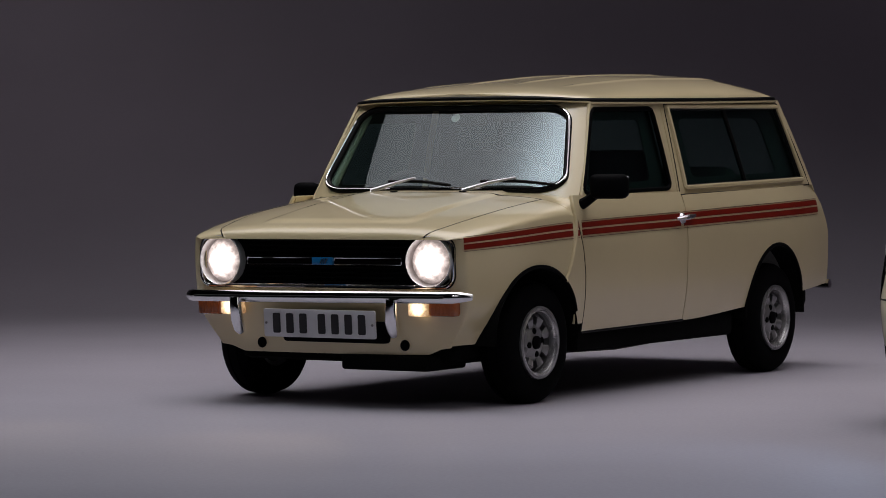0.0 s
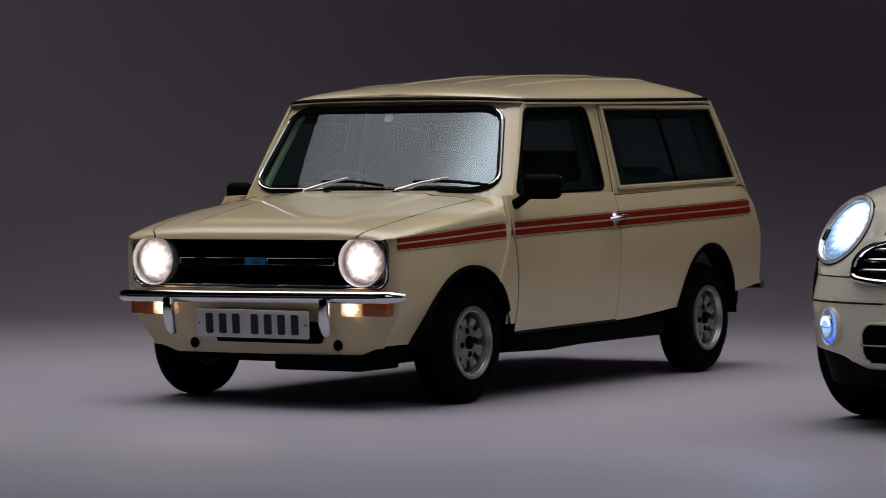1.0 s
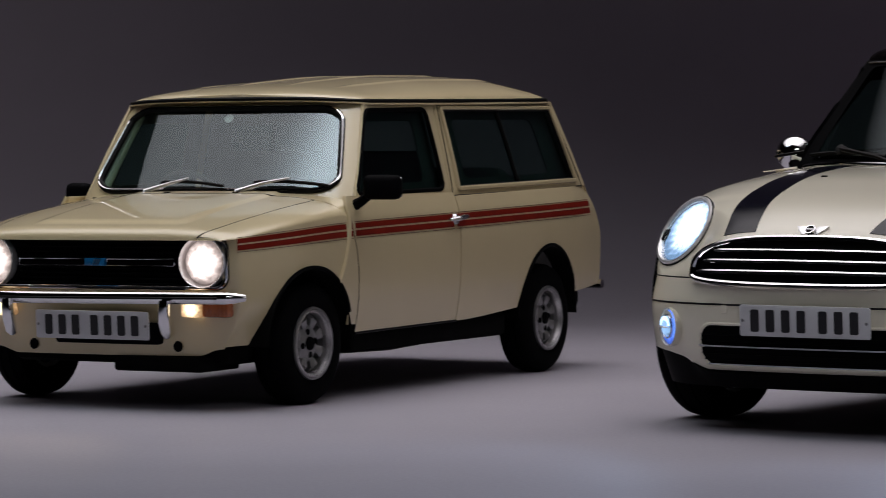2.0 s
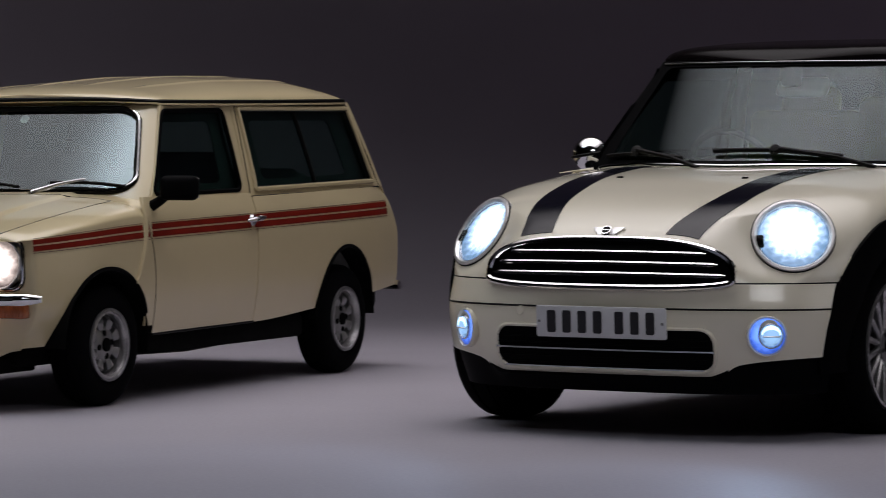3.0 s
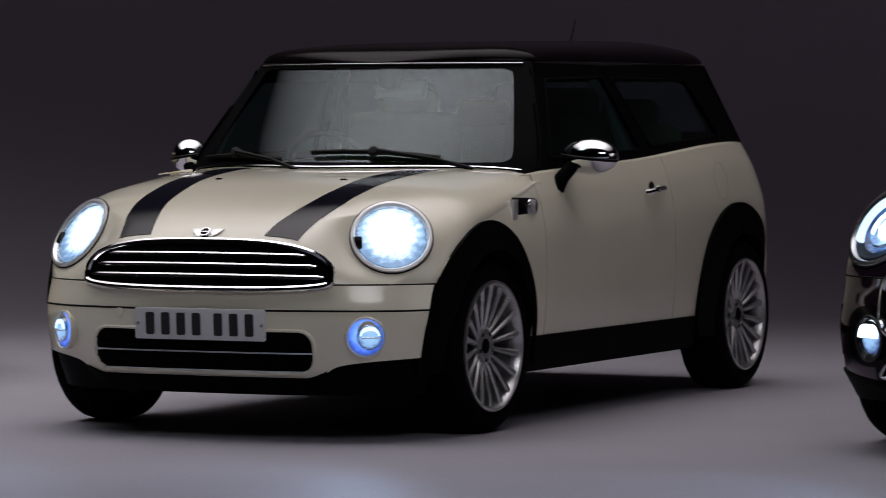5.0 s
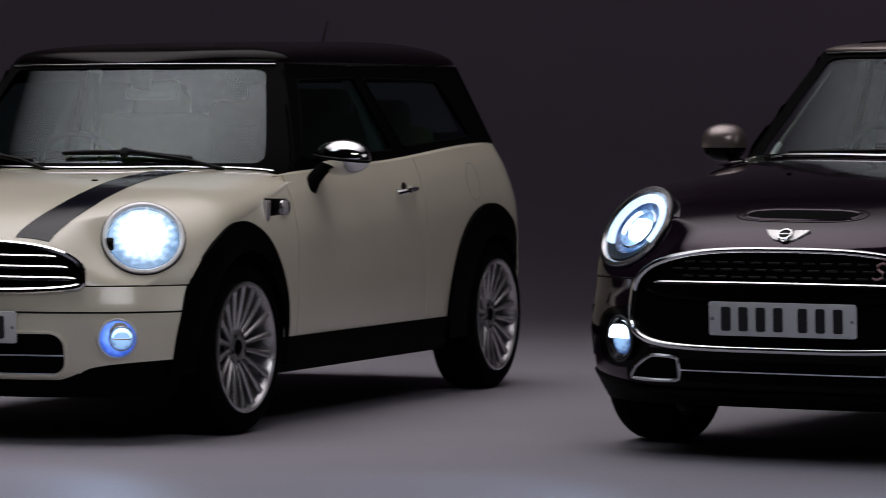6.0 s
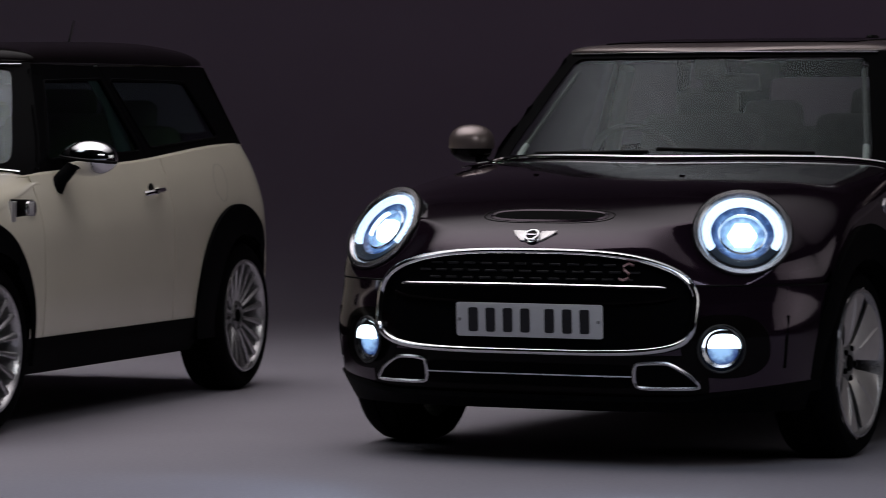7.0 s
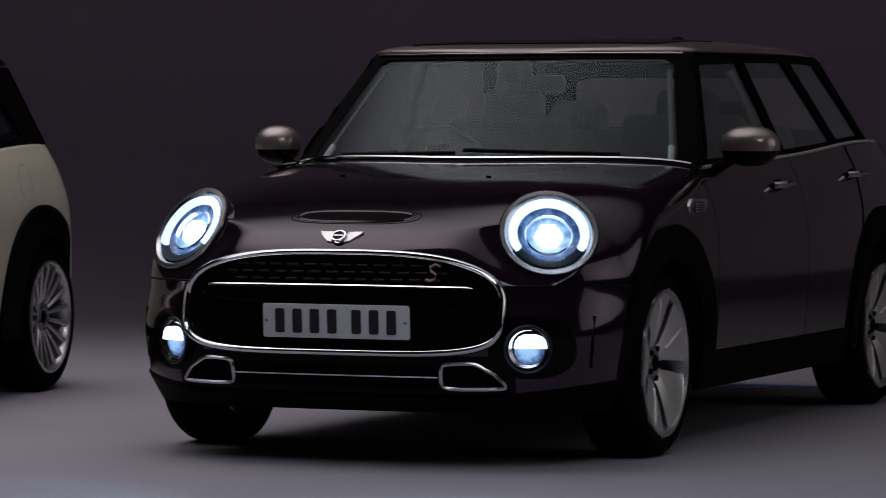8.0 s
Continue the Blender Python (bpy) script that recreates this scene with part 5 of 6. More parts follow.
# ---- the ivory estate car with bonnet stripes ----
ivory = thing("estate_car", (0.041, 13.462), -27.91, "ivory modern estate car, black roof, black bonnet stripes, lit headlamps", "car", "cars lined up in the studio")
G2 = [(x + 0.013, z) for x, z in mouth_outline(0.485, 0.566, 0.132, 2.9, 0.032, 3.2)]
P2 = dict(
    mouth=G2, mouth_top=0.72,
    nose=curve((0.16, -0.66), (0.22, -0.70), (0.30, -0.732), (0.45, -0.742), (0.53, -0.735), (0.60, -0.722), (0.68, -0.695), (0.75, -0.65)),
    depth=0.62, round=2.6, half=0.832, tail=3.13, lean=0.2, taper=0.03, sill=0.30,
    flank=curve((-0.1, -0.03), (0.1, -0.010), (0.35, 0.0), (0.62, -0.002), (0.85, -0.030), (1.0, -0.068)),
    belt=curve((0.2, 0.918), (0.5, 0.930), (1.4, 0.966), (2.70, 1.036), (3.2, 1.02)),
    arches=((-0.075, 0.330, 0.402, 0.436), (2.445, 0.340, 0.475, 0.445)), flare_in=((-0.01, 0.315, 0.345), (2.547, 0.315, 0.345)), lamp=(0.634, -0.470, 0.717, 0.147, 28, 32), flare_span=(-0.07, 1.07),
    cladding=0.330, clad=MATT_BLACK, clad_label="matt black lower cladding", seam=0.556, doors=(0.43, 1.72),
    shoulder=curve((-0.8, 0.556), (-0.42, 0.556), (-0.34, 0.640), (-0.25, 0.705), (-0.15, 0.755), (0.0, 0.785), (0.2, 0.83), (0.45, 0.893)),
    bonnet=curve((-0.733, 0.560), (-0.728, 0.610), (-0.705, 0.670), (-0.665, 0.715), (-0.60, 0.760), (-0.45, 0.825), (-0.3, 0.868), (-0.1, 0.911), (0.1, 0.934), (0.3, 0.948), (0.6, 0.956)),
    cap=(4.2, 2.1), bulge=(0.60, -0.40, 0.0, 0.012), bonnet_end=0.50,
    cowl_z=0.957, head_z=1.350, cowl_y=0.262, head_y=0.688, bow=(0.315, 0.155), screen=(0.955, 0.968), border=(0.062, 0.085, 0.043),
    glass=curve((0.90, 0.745), (0.98, 0.738), (1.15, 0.675), (1.35, 0.590), (1.40, 0.575)), squeeze=0.05,
    screen_glass=WINDSCREEN, side_glass=GLASS_DARK, belt_trim=None, belt_metal=CHROME,
    windows=[
        (((0.47, 0.93), (1.645, 0.985), (1.505, 1.350), (0.76, 1.350)), ((0.66, 0.985), (1.585, 1.012), (1.47, 1.300), (0.90, 1.285)), (0.06, 0.12)),
        (((1.65, 0.985), (2.865, 1.040), (2.735, 1.370), (1.51, 1.350)), ((1.70, 1.025), (2.58, 1.068), (2.42, 1.300), (1.56, 1.300)), (0.08, 0.14)),
    ],
    back_y=(2.875, 2.735), back_z=(1.025, 1.37),
    roof_y=(0.686, 2.90), roof_bow=0.26, roof_half=0.592, roof_taper=0.055,
    eave=curve((0.65, 1.352), (1.4, 1.362), (2.3, 1.370), (2.90, 1.378)), crown=curve((0.686, 1.354), (0.72, 1.380), (0.77, 1.404), (0.92, 1.424), (1.2, 1.440), (1.8, 1.458), (2.35, 1.468), (2.66, 1.456), (2.82, 1.425), (2.90, 1.382)),
)
B2 = modern_shape(P2)
shell(ivory, P2, B2, IVORY, GLOSS_BLACK)
cabin(ivory, P2, SEAT_OLIVE, CABIN)

# bumper skin, black chin and grille openings
LOW2 = curve((0.0, 0.212), (0.42, 0.213), (0.47, 0.235), (0.52, 0.268), (0.62, 0.285), (0.80, 0.300))


def skin2(u, v):
    z = 0.30
    for _ in range(2):
        end = B2["phi_at"](arch_front(P2, z) - 0.004, z)
        phi = u * end
        b = LOW2(abs(B2["front"](phi, 0.3)[0]))
        z = b + v * (0.551 - b)
    return B2["front"](phi, z)


span = [math.copysign(abs(k / 40) ** 1.35, k) for k in range(-40, 41)]
part("front_bumper", sheet(skin2, span, spread(0, 1, 18), 0.008), IVORY, ivory)


def chin2(u, v):
    phi = u * B2["phi_at"](-0.42, 0.28)
    x, y, z = B2["front"](phi, 0.3)
    b = LOW2(abs(x)) + 0.004
    k = 1 - 0.018 - 0.05 * v
    return (x * k, y * k, b - v * (b - 0.165))


part("bumper_chin", sheet(chin2, span, spread(0, 1, 6), 0.02), MATT_BLACK, ivory, "matt black bumper chin")
for z, off in ((0.5535, -0.004), (0.463, 0.0)):
    e = B2["phi_at"](arch_front(P2, z), z)
    part("bumper_gap", tube([lifted(B2["front"], off)(e * k / 30, z) for k in range(-30, 31)], 0.0035, False, 6), SEAL, ivory)


def nose_slab(B, outline, back, off):
    """An outline in x and z laid on the nose, with thickness back and its face proud by off."""
    n = len(outline)
    a = [B["on_front"](x, z, off) for x, z in outline]
    cx, cz = sum(x for x, _ in outline) / n, sum(z for _, z in outline) / n
    rings = []
    for k in (1.0, 0.86, 0.72, 0.58, 0.44, 0.3, 0.15):
        rings.append([B["on_front"](cx + (x - cx) * k, cz + (z - cz) * k, off) for x, z in outline])
    verts = [v for r in rings for v in r] + [B["on_front"](cx, cz, off)] + [v + Vector((0, back, 0)) for v in a]
    h = len(rings)
    faces = []
    for i in range(n):
        j = (i + 1) % n
        for k in range(h - 1):
            faces.append((k * n + i, k * n + j, (k + 1) * n + j, (k + 1) * n + i))
        faces += [((h - 1) * n + i, (h - 1) * n + j, h * n), (i, h * n + 1 + i, h * n + 1 + j, j)]
    faces.append(tuple(range((h + 1) * n, h * n, -1)))
    return settle_normals(mesh_of(verts, faces))


def densify(outline, step=0.02):
    out = []
    for (a, b), (c, d) in zip(outline, outline[1:] + outline[:1]):
        k = max(1, int(math.hypot(c - a, d - b) / step))
        out += [(a + (c - a) * i / k, b + (d - b) * i / k) for i in range(k)]
    return out


grille2 = part("grille", nose_slab(B2, densify(G2), 0.05, 0.004), MATT_BLACK, ivory, "black grille with chrome slats")
part("grille_frame", tube([B2["on_front"](x, z, 0.012) for x, z in densify(G2)], 0.0115, True, 8, up=(0, 1, 0)), CHROME, grille2, "chrome grille frame")
for z, w in ((0.652, 0.386), (0.616, 0.431), (0.579, 0.459)):
    part("grille_slat", tube([B2["on_front"](0.013 + w * k / 20, z - 0.003 * (k / 20) ** 2, 0.014) for k in range(-20, 21)], 0.0088, False, 8, taper=[0.5] + [1] * 39 + [0.5]), CHROME, grille2, "chrome grille slat")
L2 = rounded(0.874, 0.150, 0.055, 8, 0.010, 0.320)
intake2 = part("lower_intake", nose_slab(B2, densify(L2), 0.05, 0.003), MATT_BLACK, ivory, "black lower air intake")
part("intake_edge", tube([B2["on_front"](x, z, 0.003) for x, z in densify(L2)], 0.007, True, 6, up=(0, 1, 0)), IVORY, intake2)
part("intake_bar", tube([B2["on_front"](0.010 + 0.433 * k / 20, 0.316, 0.010) for k in range(-20, 21)], 0.0055, False, 6), CHROME, intake2, "chrome intake bar")
part("intake_lip", tube([B2["on_front"](0.40 * k / 20, 0.252, 0.006) for k in range(-20, 21)], 0.004, False, 6), CHROME, intake2)
for k in range(5):
    part("intake_slat", tube([B2["on_front"](0.42 * j / 16, 0.268 + 0.022 * k, 0.004) for j in range(-16, 17)], 0.003, False, 5), MATT_BLACK, intake2)
number_plate(ivory, 0.030, -0.768, 0.412, 3, (4, 3))
part("tow_cover", lathe([(0.0, 0.003), (0.016, 0.002), (0.018, -0.001)], 20, m=facing(B2["on_front"](-0.318, 0.447, 0.001), -12, 0)), IVORY, ivory)

# headlamps and fog lamps


def lamp_side(lamp):
    """1 on the car's left, -1 on its right."""
    return 1 if lamp.matrix_local.translation.x > 0 else -1


def full_glow(lamp, R):
    part("lamp_reflector", lathe([(0.0, -0.020), (R * 0.5, -0.016), (R * 0.80, -0.006), (R * 0.84, -0.012)], 40), GLOW_BLUE, lamp, "glowing cold white reflector")
    part("lamp_indicator", block((0.012, 0.030, 0.050), (0.0, -R * 0.80 * lamp_side(lamp), -R * 0.16), 0.006, 2), GLOSS_BLACK, lamp, "dark indicator glass")
    part("lamp_eyelid", lathe([(R * 0.84, -0.010), (R * 0.93, -0.002), (R * 0.86, 0.001)], 40, closed=True), SATIN, lamp)


for s in (1, -1):
    round_lamp(ivory, "headlamp", facing((s * 0.634, -0.470, 0.717), 28 * s, 32), 0.147, "lit round headlamp in a chrome ring", full_glow, 0.022, SATIN, BEZEL)
    fog = part("fog_lamp", lathe([(0.072, -0.02), (0.072, 0.001), (0.068, 0.004), (0.063, -0.004), (0.058, -0.05), (0.062, -0.055)], 40, closed=True), IVORY, ivory, "lit blue fog lamp sunk in the bumper", pose_at=facing(B2["on_front"](0.615 if s > 0 else -0.588, 0.374, 0.008), 34 * s, 0))
    part("fog_bowl", lathe([(0.0, -0.012), (0.040, -0.008), (0.058, -0.004), (0.062, -0.003)], 32), GLOW_FOG, fog, "blue-lit fog lamp bowl")
    lens = part("fog_lens", lathe([(0.0, 0.016), (0.018, 0.014), (0.030, 0.008), (0.037, -0.004), (0.040, -0.012)], 32), GLOW_LOW, fog, "domed fog lamp lens", pose_at=Matrix.Translation((0, 0.013 * s, 0.001)))
    part("lens_rim", lathe([(0.043, -0.012), (0.045, 0.0), (0.041, 0.004), (0.038, -0.002)], 32, closed=True), SATIN, lens, "bright lens rim")
    crescent = [(0.034 * math.cos(a), 0.034 * math.sin(a)) for a in (math.pi * k / 12 for k in range(13))] + [(0.030 * math.cos(a), 0.019 * math.sin(a)) for a in (math.pi * (12 - k) / 12 for k in range(13))]
    part("fog_glow", slab(crescent, 0.006, 0.0, Matrix.Translation((0.012, 0, 0.003)) @ Matrix.Rotation(math.pi / 2, 4, "Z")), GLOW_RING, lens, "glowing crescent")
    part("fog_bar", block((0.012, 0.062, 0.005), (0.014, 0, -0.002), 0.002, 1), BEZEL, lens)

# bonnet stripes, washer jets, badge and cowl strip
for s in (1, -1):
    inner = curve((-0.66, 0.228), (-0.4, 0.292), (0.08, 0.332), (0.3, 0.342))
    outer = curve((-0.66, 0.360), (-0.4, 0.422), (0.08, 0.450), (0.3, 0.458))

    def stripe(y, v, s=s):
        x = inner(y) + (outer(y) - inner(y)) * v
        return B2["cap"](y, s * x / B2["plan"](y, P2["shoulder"](y)))

    part("bonnet_stripe", sheet(lifted(stripe, 0.0022), spread(-0.655, 0.30, 40), spread(0, 1, 7), 0.002), STRIPE_BLACK, ivory, "black bonnet stripe")
    jet = B2["cap"](-0.10, s * 0.258 / B2["plan"](-0.10, P2["shoulder"](-0.10)))
    part("washer_jet", block((0.024, 0.018, 0.010), jet, 0.004, 2), MATT_BLACK, ivory, "black washer jet")
bp = B2["cap"](-0.656, 0)
winged_badge(ivory, facing((-0.004, -0.660, bp[2] + 0.005), 0, 48), 0.126)
strip = []
for k in range(-30, 31):
    phi = 0.93 * k / 30
    x, y, _ = B2["scr"](phi, P2["cowl_z"])
    y -= 0.028
    z = max(B2["cap"](min(y, 0.50), x / B2["plan"](min(y, 0.5), P2["shoulder"](min(y, 0.5))))[2], 0.90)
    strip.append((x, y, z + 0.006))
part("cowl_strip", tube(strip, 0.008, False, 8), CHROME, ivory, "chrome strip along the bonnet's rear edge")
head = [B2["scr"](0.95 * k / 20, P2["head_z"] - 0.004) for k in range(-20, 21)]
part("header_trim", tube([(x, y - 0.006, z) for x, y, z in head], 0.0045, False, 6), SATIN, ivory)

# mirrors, handles, side grilles, fuel cap, aerial, wipers
for s in (1, -1):
    wide, mx = (0.118, 0.880) if s > 0 else (0.076, 0.846)  # the far one is toed in
    m = Matrix.Translation((s * mx, 0.728, 0.992)) @ Matrix.Rotation(radians(-10 * s), 4, "Z")
    bm = bmesh.new()
    bmesh.ops.create_uvsphere(bm, u_segments=28, v_segments=16, radius=1)
    bm.transform(m @ Matrix.Diagonal((wide, 0.078, 0.070, 1)))
    for v in bm.verts:
        v.co.y = min(v.co.y, 0.768)
    mir = part("door_mirror", bm, CHROME, ivory, "round chrome door mirror")
    part("mirror_band", tube([m @ Vector(((wide + 0.001) * math.cos(a), -0.079 * abs(math.sin(a)), -0.004 - 0.012 * math.cos(a) * s)) for a in (math.pi * k / 24 for k in range(25))], 0.006, False, 6), SEAL, mir)
    part("mirror_foot", tube([(s * 0.772, 0.650, 0.872), (s * 0.796, 0.660, 0.915), (s * 0.835, 0.69, 0.968)], 0.034, False, 10, up=(0, 1, 0), taper=[1.0, 0.8, 0.7]), MATT_BLACK, mir, "black mirror foot")
    hx = B2["plan"](1.52, 0.855)
    part("door_handle", tube([(s * (hx + 0.006), 1.44, 0.846), (s * (hx + 0.030), 1.47, 0.852), (s * (hx + 0.032), 1.58, 0.860), (s * (hx + 0.006), 1.62, 0.863)], 0.011, False, 8, up=(1, 0, 0)), CHROME, ivory, "chrome door handle")
    # dark disc, domed a little proud of the door
    part("handle_cup", lathe([(0.0, 0.002), (0.024, 0.0015), (0.030, -0.004)], 24, m=Matrix.Translation((s * hx, 1.53, 0.858)) @ (Matrix.Identity(4) if s > 0 else Matrix.Rotation(math.pi, 4, "Z"))), SEAL, ivory, "dark disc behind the door handle")
    gx = B2["plan"](0.28, 0.806)
    turn = Matrix.Rotation(math.pi / 2, 4, "Z") @ Matrix.Scale(-1 if s < 0 else 1, 4, (0, 1, 0))
    flat = lambda off: Matrix.Translation((s * (gx + off), 0, 0)) @ turn
    scut = part("side_grille", slab([(0.17, 0.766), (0.34, 0.776), (0.385, 0.806), (0.365, 0.842), (0.19, 0.846), (0.165, 0.812)], 0.02, 0.004, flat(0.006)), GLOSS_BLACK, ivory, "black side grille with a chrome edge and clear lamp")
    part("side_grille_edge", slab([(0.160, 0.762), (0.198, 0.765), (0.200, 0.838), (0.168, 0.838)], 0.02, 0.003, flat(0.012)), BEZEL, scut, "chrome edge")
    part("side_repeater", slab(rounded(0.085, 0.058, 0.026, 5, 0.335, 0.810), 0.02, 0.005, flat(0.014)), SATIN, scut, "clear ribbed side lamp")
    for k in range(4):
        part("repeater_rib", block((0.006, 0.004, 0.048), (s * (gx + 0.013), 0.308 + 0.012 * k, 0.811), 0.001, 1), BEZEL, scut)
    if s > 0:
        part("fuel_cap_gap", tube([(B2["plan"](2.30 + 0.072 * math.cos(a), 0.88 + 0.078 * math.sin(a)) - 0.001, 2.30 + 0.072 * math.cos(a), 0.88 + 0.078 * math.sin(a)) for a in (2 * math.pi * k / 36 for k in range(36))], 0.0014, True, 6, up=(1, 0, 0)), CABIN_GREY, ivory, "thin joint round the fuel cap")
aerial = part("aerial", tube([(0, 2.56, 1.455), (0, 2.60, 1.52), (0, 2.63, 1.570)], 0.004, False, 6, taper=[1.4, 1, 0.7]), SEAL, ivory, "thin black roof aerial")
part("aerial_foot", block((0.03, 0.07, 0.020), (0, 2.56, 1.468), 0.007, 2), SEAL, aerial)
for pts in (((-0.655, 0.978), (-0.47, 0.992), (-0.22, 0.972)), ((-0.08, 0.998), (0.17, 0.996), (0.41, 0.980))):
    def on_glass(x, z, off=0.012):
        return Vector(lifted(B2["scr"], off)(math.copysign(abs(x) / P2["glass"](z), x), z))
    wip = part("wiper", tube([on_glass(pts[0][0] + (pts[2][0] - pts[0][0]) * k / 8, pts[0][1] + (pts[2][1] - pts[0][1]) * k / 8 + 0.012 * math.sin(k / 8 * math.pi)) for k in range(9)], 0.009, False, 6), SEAL, ivory, "black wiper")
    part("wiper_arm", tube([on_glass(pts[1][0], pts[1][1], 0.03), on_glass(pts[1][0] + 0.22, pts[1][1] - 0.03, 0.03), on_glass(pts[1][0] + 0.36, pts[1][1] - 0.062, 0.02)], 0.0075, False, 6, taper=[1.3, 1, 1.2]), SEAL, wip)
    part("wiper_pivot", lathe([(0.0, 0.02), (0.018, 0.014), (0.024, 0.0)], 20, m=facing(on_glass(pts[1][0], pts[1][1], 0.02), 0, 40)), SEAL, wip)
part("cabin_mirror", block((0.215, 0.045, 0.085), (0, 0, 0), 0.022, 3, Matrix.Translation((0.03, 0.845, 1.25)) @ Matrix.Rotation(radians(-38), 4, "X")), SHELL_GREY, ivory, "pale grey cabin mirror")
part("mirror_mount", block((0.07, 0.08, 0.09), (0, 0.80, 1.295), 0.02, 2), CABIN, ivory)
for s in (1, -1):
    wheel(ivory, (0.816 if s > 0 else -0.868, 0.0, 0.313), s, 0.313, 0.232, 0.205, "multi", -1.5)
    wheel(ivory, (s * 0.820, 2.547, 0.313), s, 0.313, 0.232, 0.205, "multi")


# ---- the dark plum estate car ----
plum = thing("estate_car", (2.88, 12.27), -35.89, "dark plum modern estate car, silver roof and mirrors, lit headlamps", "car", "cars lined up in the studio")
G3 = mouth_outline(0.560, 0.520, 0.176, 2.9, 0.142, 4.6)
P3 = dict(
    mouth=G3, mouth_top=0.70,
    nose=curve((0.16, -0.72), (0.22, -0.765), (0.30, -0.795), (0.45, -0.808), (0.58, -0.800), (0.66, -0.780), (0.72, -0.748), (0.80, -0.69)),
    depth=0.64, round=2.6, half=0.893, tail=3.44, lean=0.2, taper=0.03, sill=0.30,
    flank=curve((-0.1, -0.03), (0.1, -0.012), (0.35, 0.0), (0.62, -0.002), (0.85, -0.035), (1.0, -0.085)),
    belt=curve((0.2, 0.955), (0.6, 0.972), (1.63, 1.008), (2.70, 1.060), (3.44, 1.04)),
    arches=((0.01, 0.330, 0.445, 0.452), (2.680, 0.335, 0.490, 0.465)), flare_in=((0.0, 0.318, 0.350), (2.67, 0.318, 0.350)), lamp=(0.650, -0.545, 0.766, 0.164, 25, 33.5), flare_span=(-0.06, 1.06),
    cladding=0.330, clad=MATT_BLACK, clad_label="black lower cladding", seam=0.60, doors=(0.50, 1.57, 2.36),
    shoulder=curve((-0.9, 0.60), (-0.40, 0.60), (-0.30, 0.675), (-0.20, 0.740), (-0.10, 0.785), (0.05, 0.815), (0.25, 0.86), (0.50, 0.93)),
    bonnet=curve((-0.797, 0.604), (-0.790, 0.650), (-0.770, 0.700), (-0.735, 0.738), (-0.68, 0.775), (-0.55, 0.830), (-0.40, 0.880), (-0.2, 0.930), (0.0, 0.962), (0.2, 0.985), (0.4, 0.998), (0.7, 1.01)),
    cap=(4.0, 2.1), bulge=(0.63, -0.42, 0.0, 0.012), bonnet_end=0.58,
    cowl_z=0.990, head_z=1.382, cowl_y=0.330, head_y=0.816, bow=(0.295, 0.160), screen=(0.928, 0.945), border=(0.03, 0.03, 0.018),
    glass=curve((0.90, 0.790), (1.0, 0.780), (1.15, 0.725), (1.38, 0.632), (1.43, 0.615)), squeeze=0.05,
    screen_glass=WINDSCREEN_CLEAR, side_glass=GLASS, belt_trim=(0.56, 2.83), belt_metal=BEZEL,
    windows=[
        (((0.53, 0.965), (1.595, 1.010), (1.485, 1.392), (0.90, 1.385)), ((0.67, 0.994), (1.562, 1.022), (1.460, 1.364), (0.99, 1.350)), (0.05, 0.10)),
        (((1.60, 1.010), (2.420, 1.052), (2.110, 1.400), (1.490, 1.392)), ((1.622, 1.026), (2.372, 1.058), (2.068, 1.376), (1.535, 1.368)), (0.06, 0.10)),
        (((2.425, 1.052), (2.97, 1.072), (2.64, 1.402), (2.115, 1.400)), ((2.445, 1.064), (2.915, 1.084), (2.57, 1.374), (2.165, 1.380)), (0.10, 0.12)),
    ],
    back_y=(2.99, 2.67), back_z=(1.06, 1.395),
    roof_y=(0.814, 2.90), roof_bow=0.28, roof_half=0.636, roof_taper=0.07,
    eave=curve((0.77, 1.385), (1.4, 1.398), (2.3, 1.404), (2.90, 1.398)), crown=curve((0.814, 1.388), (0.85, 1.405), (1.0, 1.424), (1.4, 1.444), (2.0, 1.450), (2.5, 1.440), (2.8, 1.418), (2.90, 1.400)),
)
B3 = modern_shape(P3)
roof3 = shell(plum, P3, B3, PLUM, ROOF_GREY)
cabin(plum, P3, SEAT_DARK, CABIN)
LOW3 = curve((0.0, 0.215), (0.5, 0.218), (0.62, 0.235), (0.90, 0.29))


def skin3(u, v):
    z = 0.30
    for _ in range(2):
        end = B3["phi_at"](arch_front(P3, z) - 0.004, z)
        phi = u * end
        b = LOW3(abs(B3["front"](phi, 0.3)[0]))
        z = b + v * (0.594 - b)
    return B3["front"](phi, z)


part("front_bumper", sheet(skin3, span, spread(0, 1, 18), 0.008), PLUM, plum)


def chin3(u, v):
    phi = u * B3["phi_at"](-0.42, 0.28)
    x, y, z = B3["front"](phi, 0.3)
    b = LOW3(abs(x)) + 0.004
    k = 1 + 0.004 - 0.05 * v
    return (x * k, y * k, b - v * (b - 0.185))


part("bumper_chin", sheet(chin3, span, spread(0, 1, 6), 0.02), MATT_BLACK, plum, "black bumper chin")
e = B3["phi_at"](arch_front(P3, 0.597), 0.597)
part("bumper_gap", tube([lifted(B3["front"], -0.003)(e * k / 30, 0.597) for k in range(-30, 31)], 0.0035, False, 6), SEAL, plum)

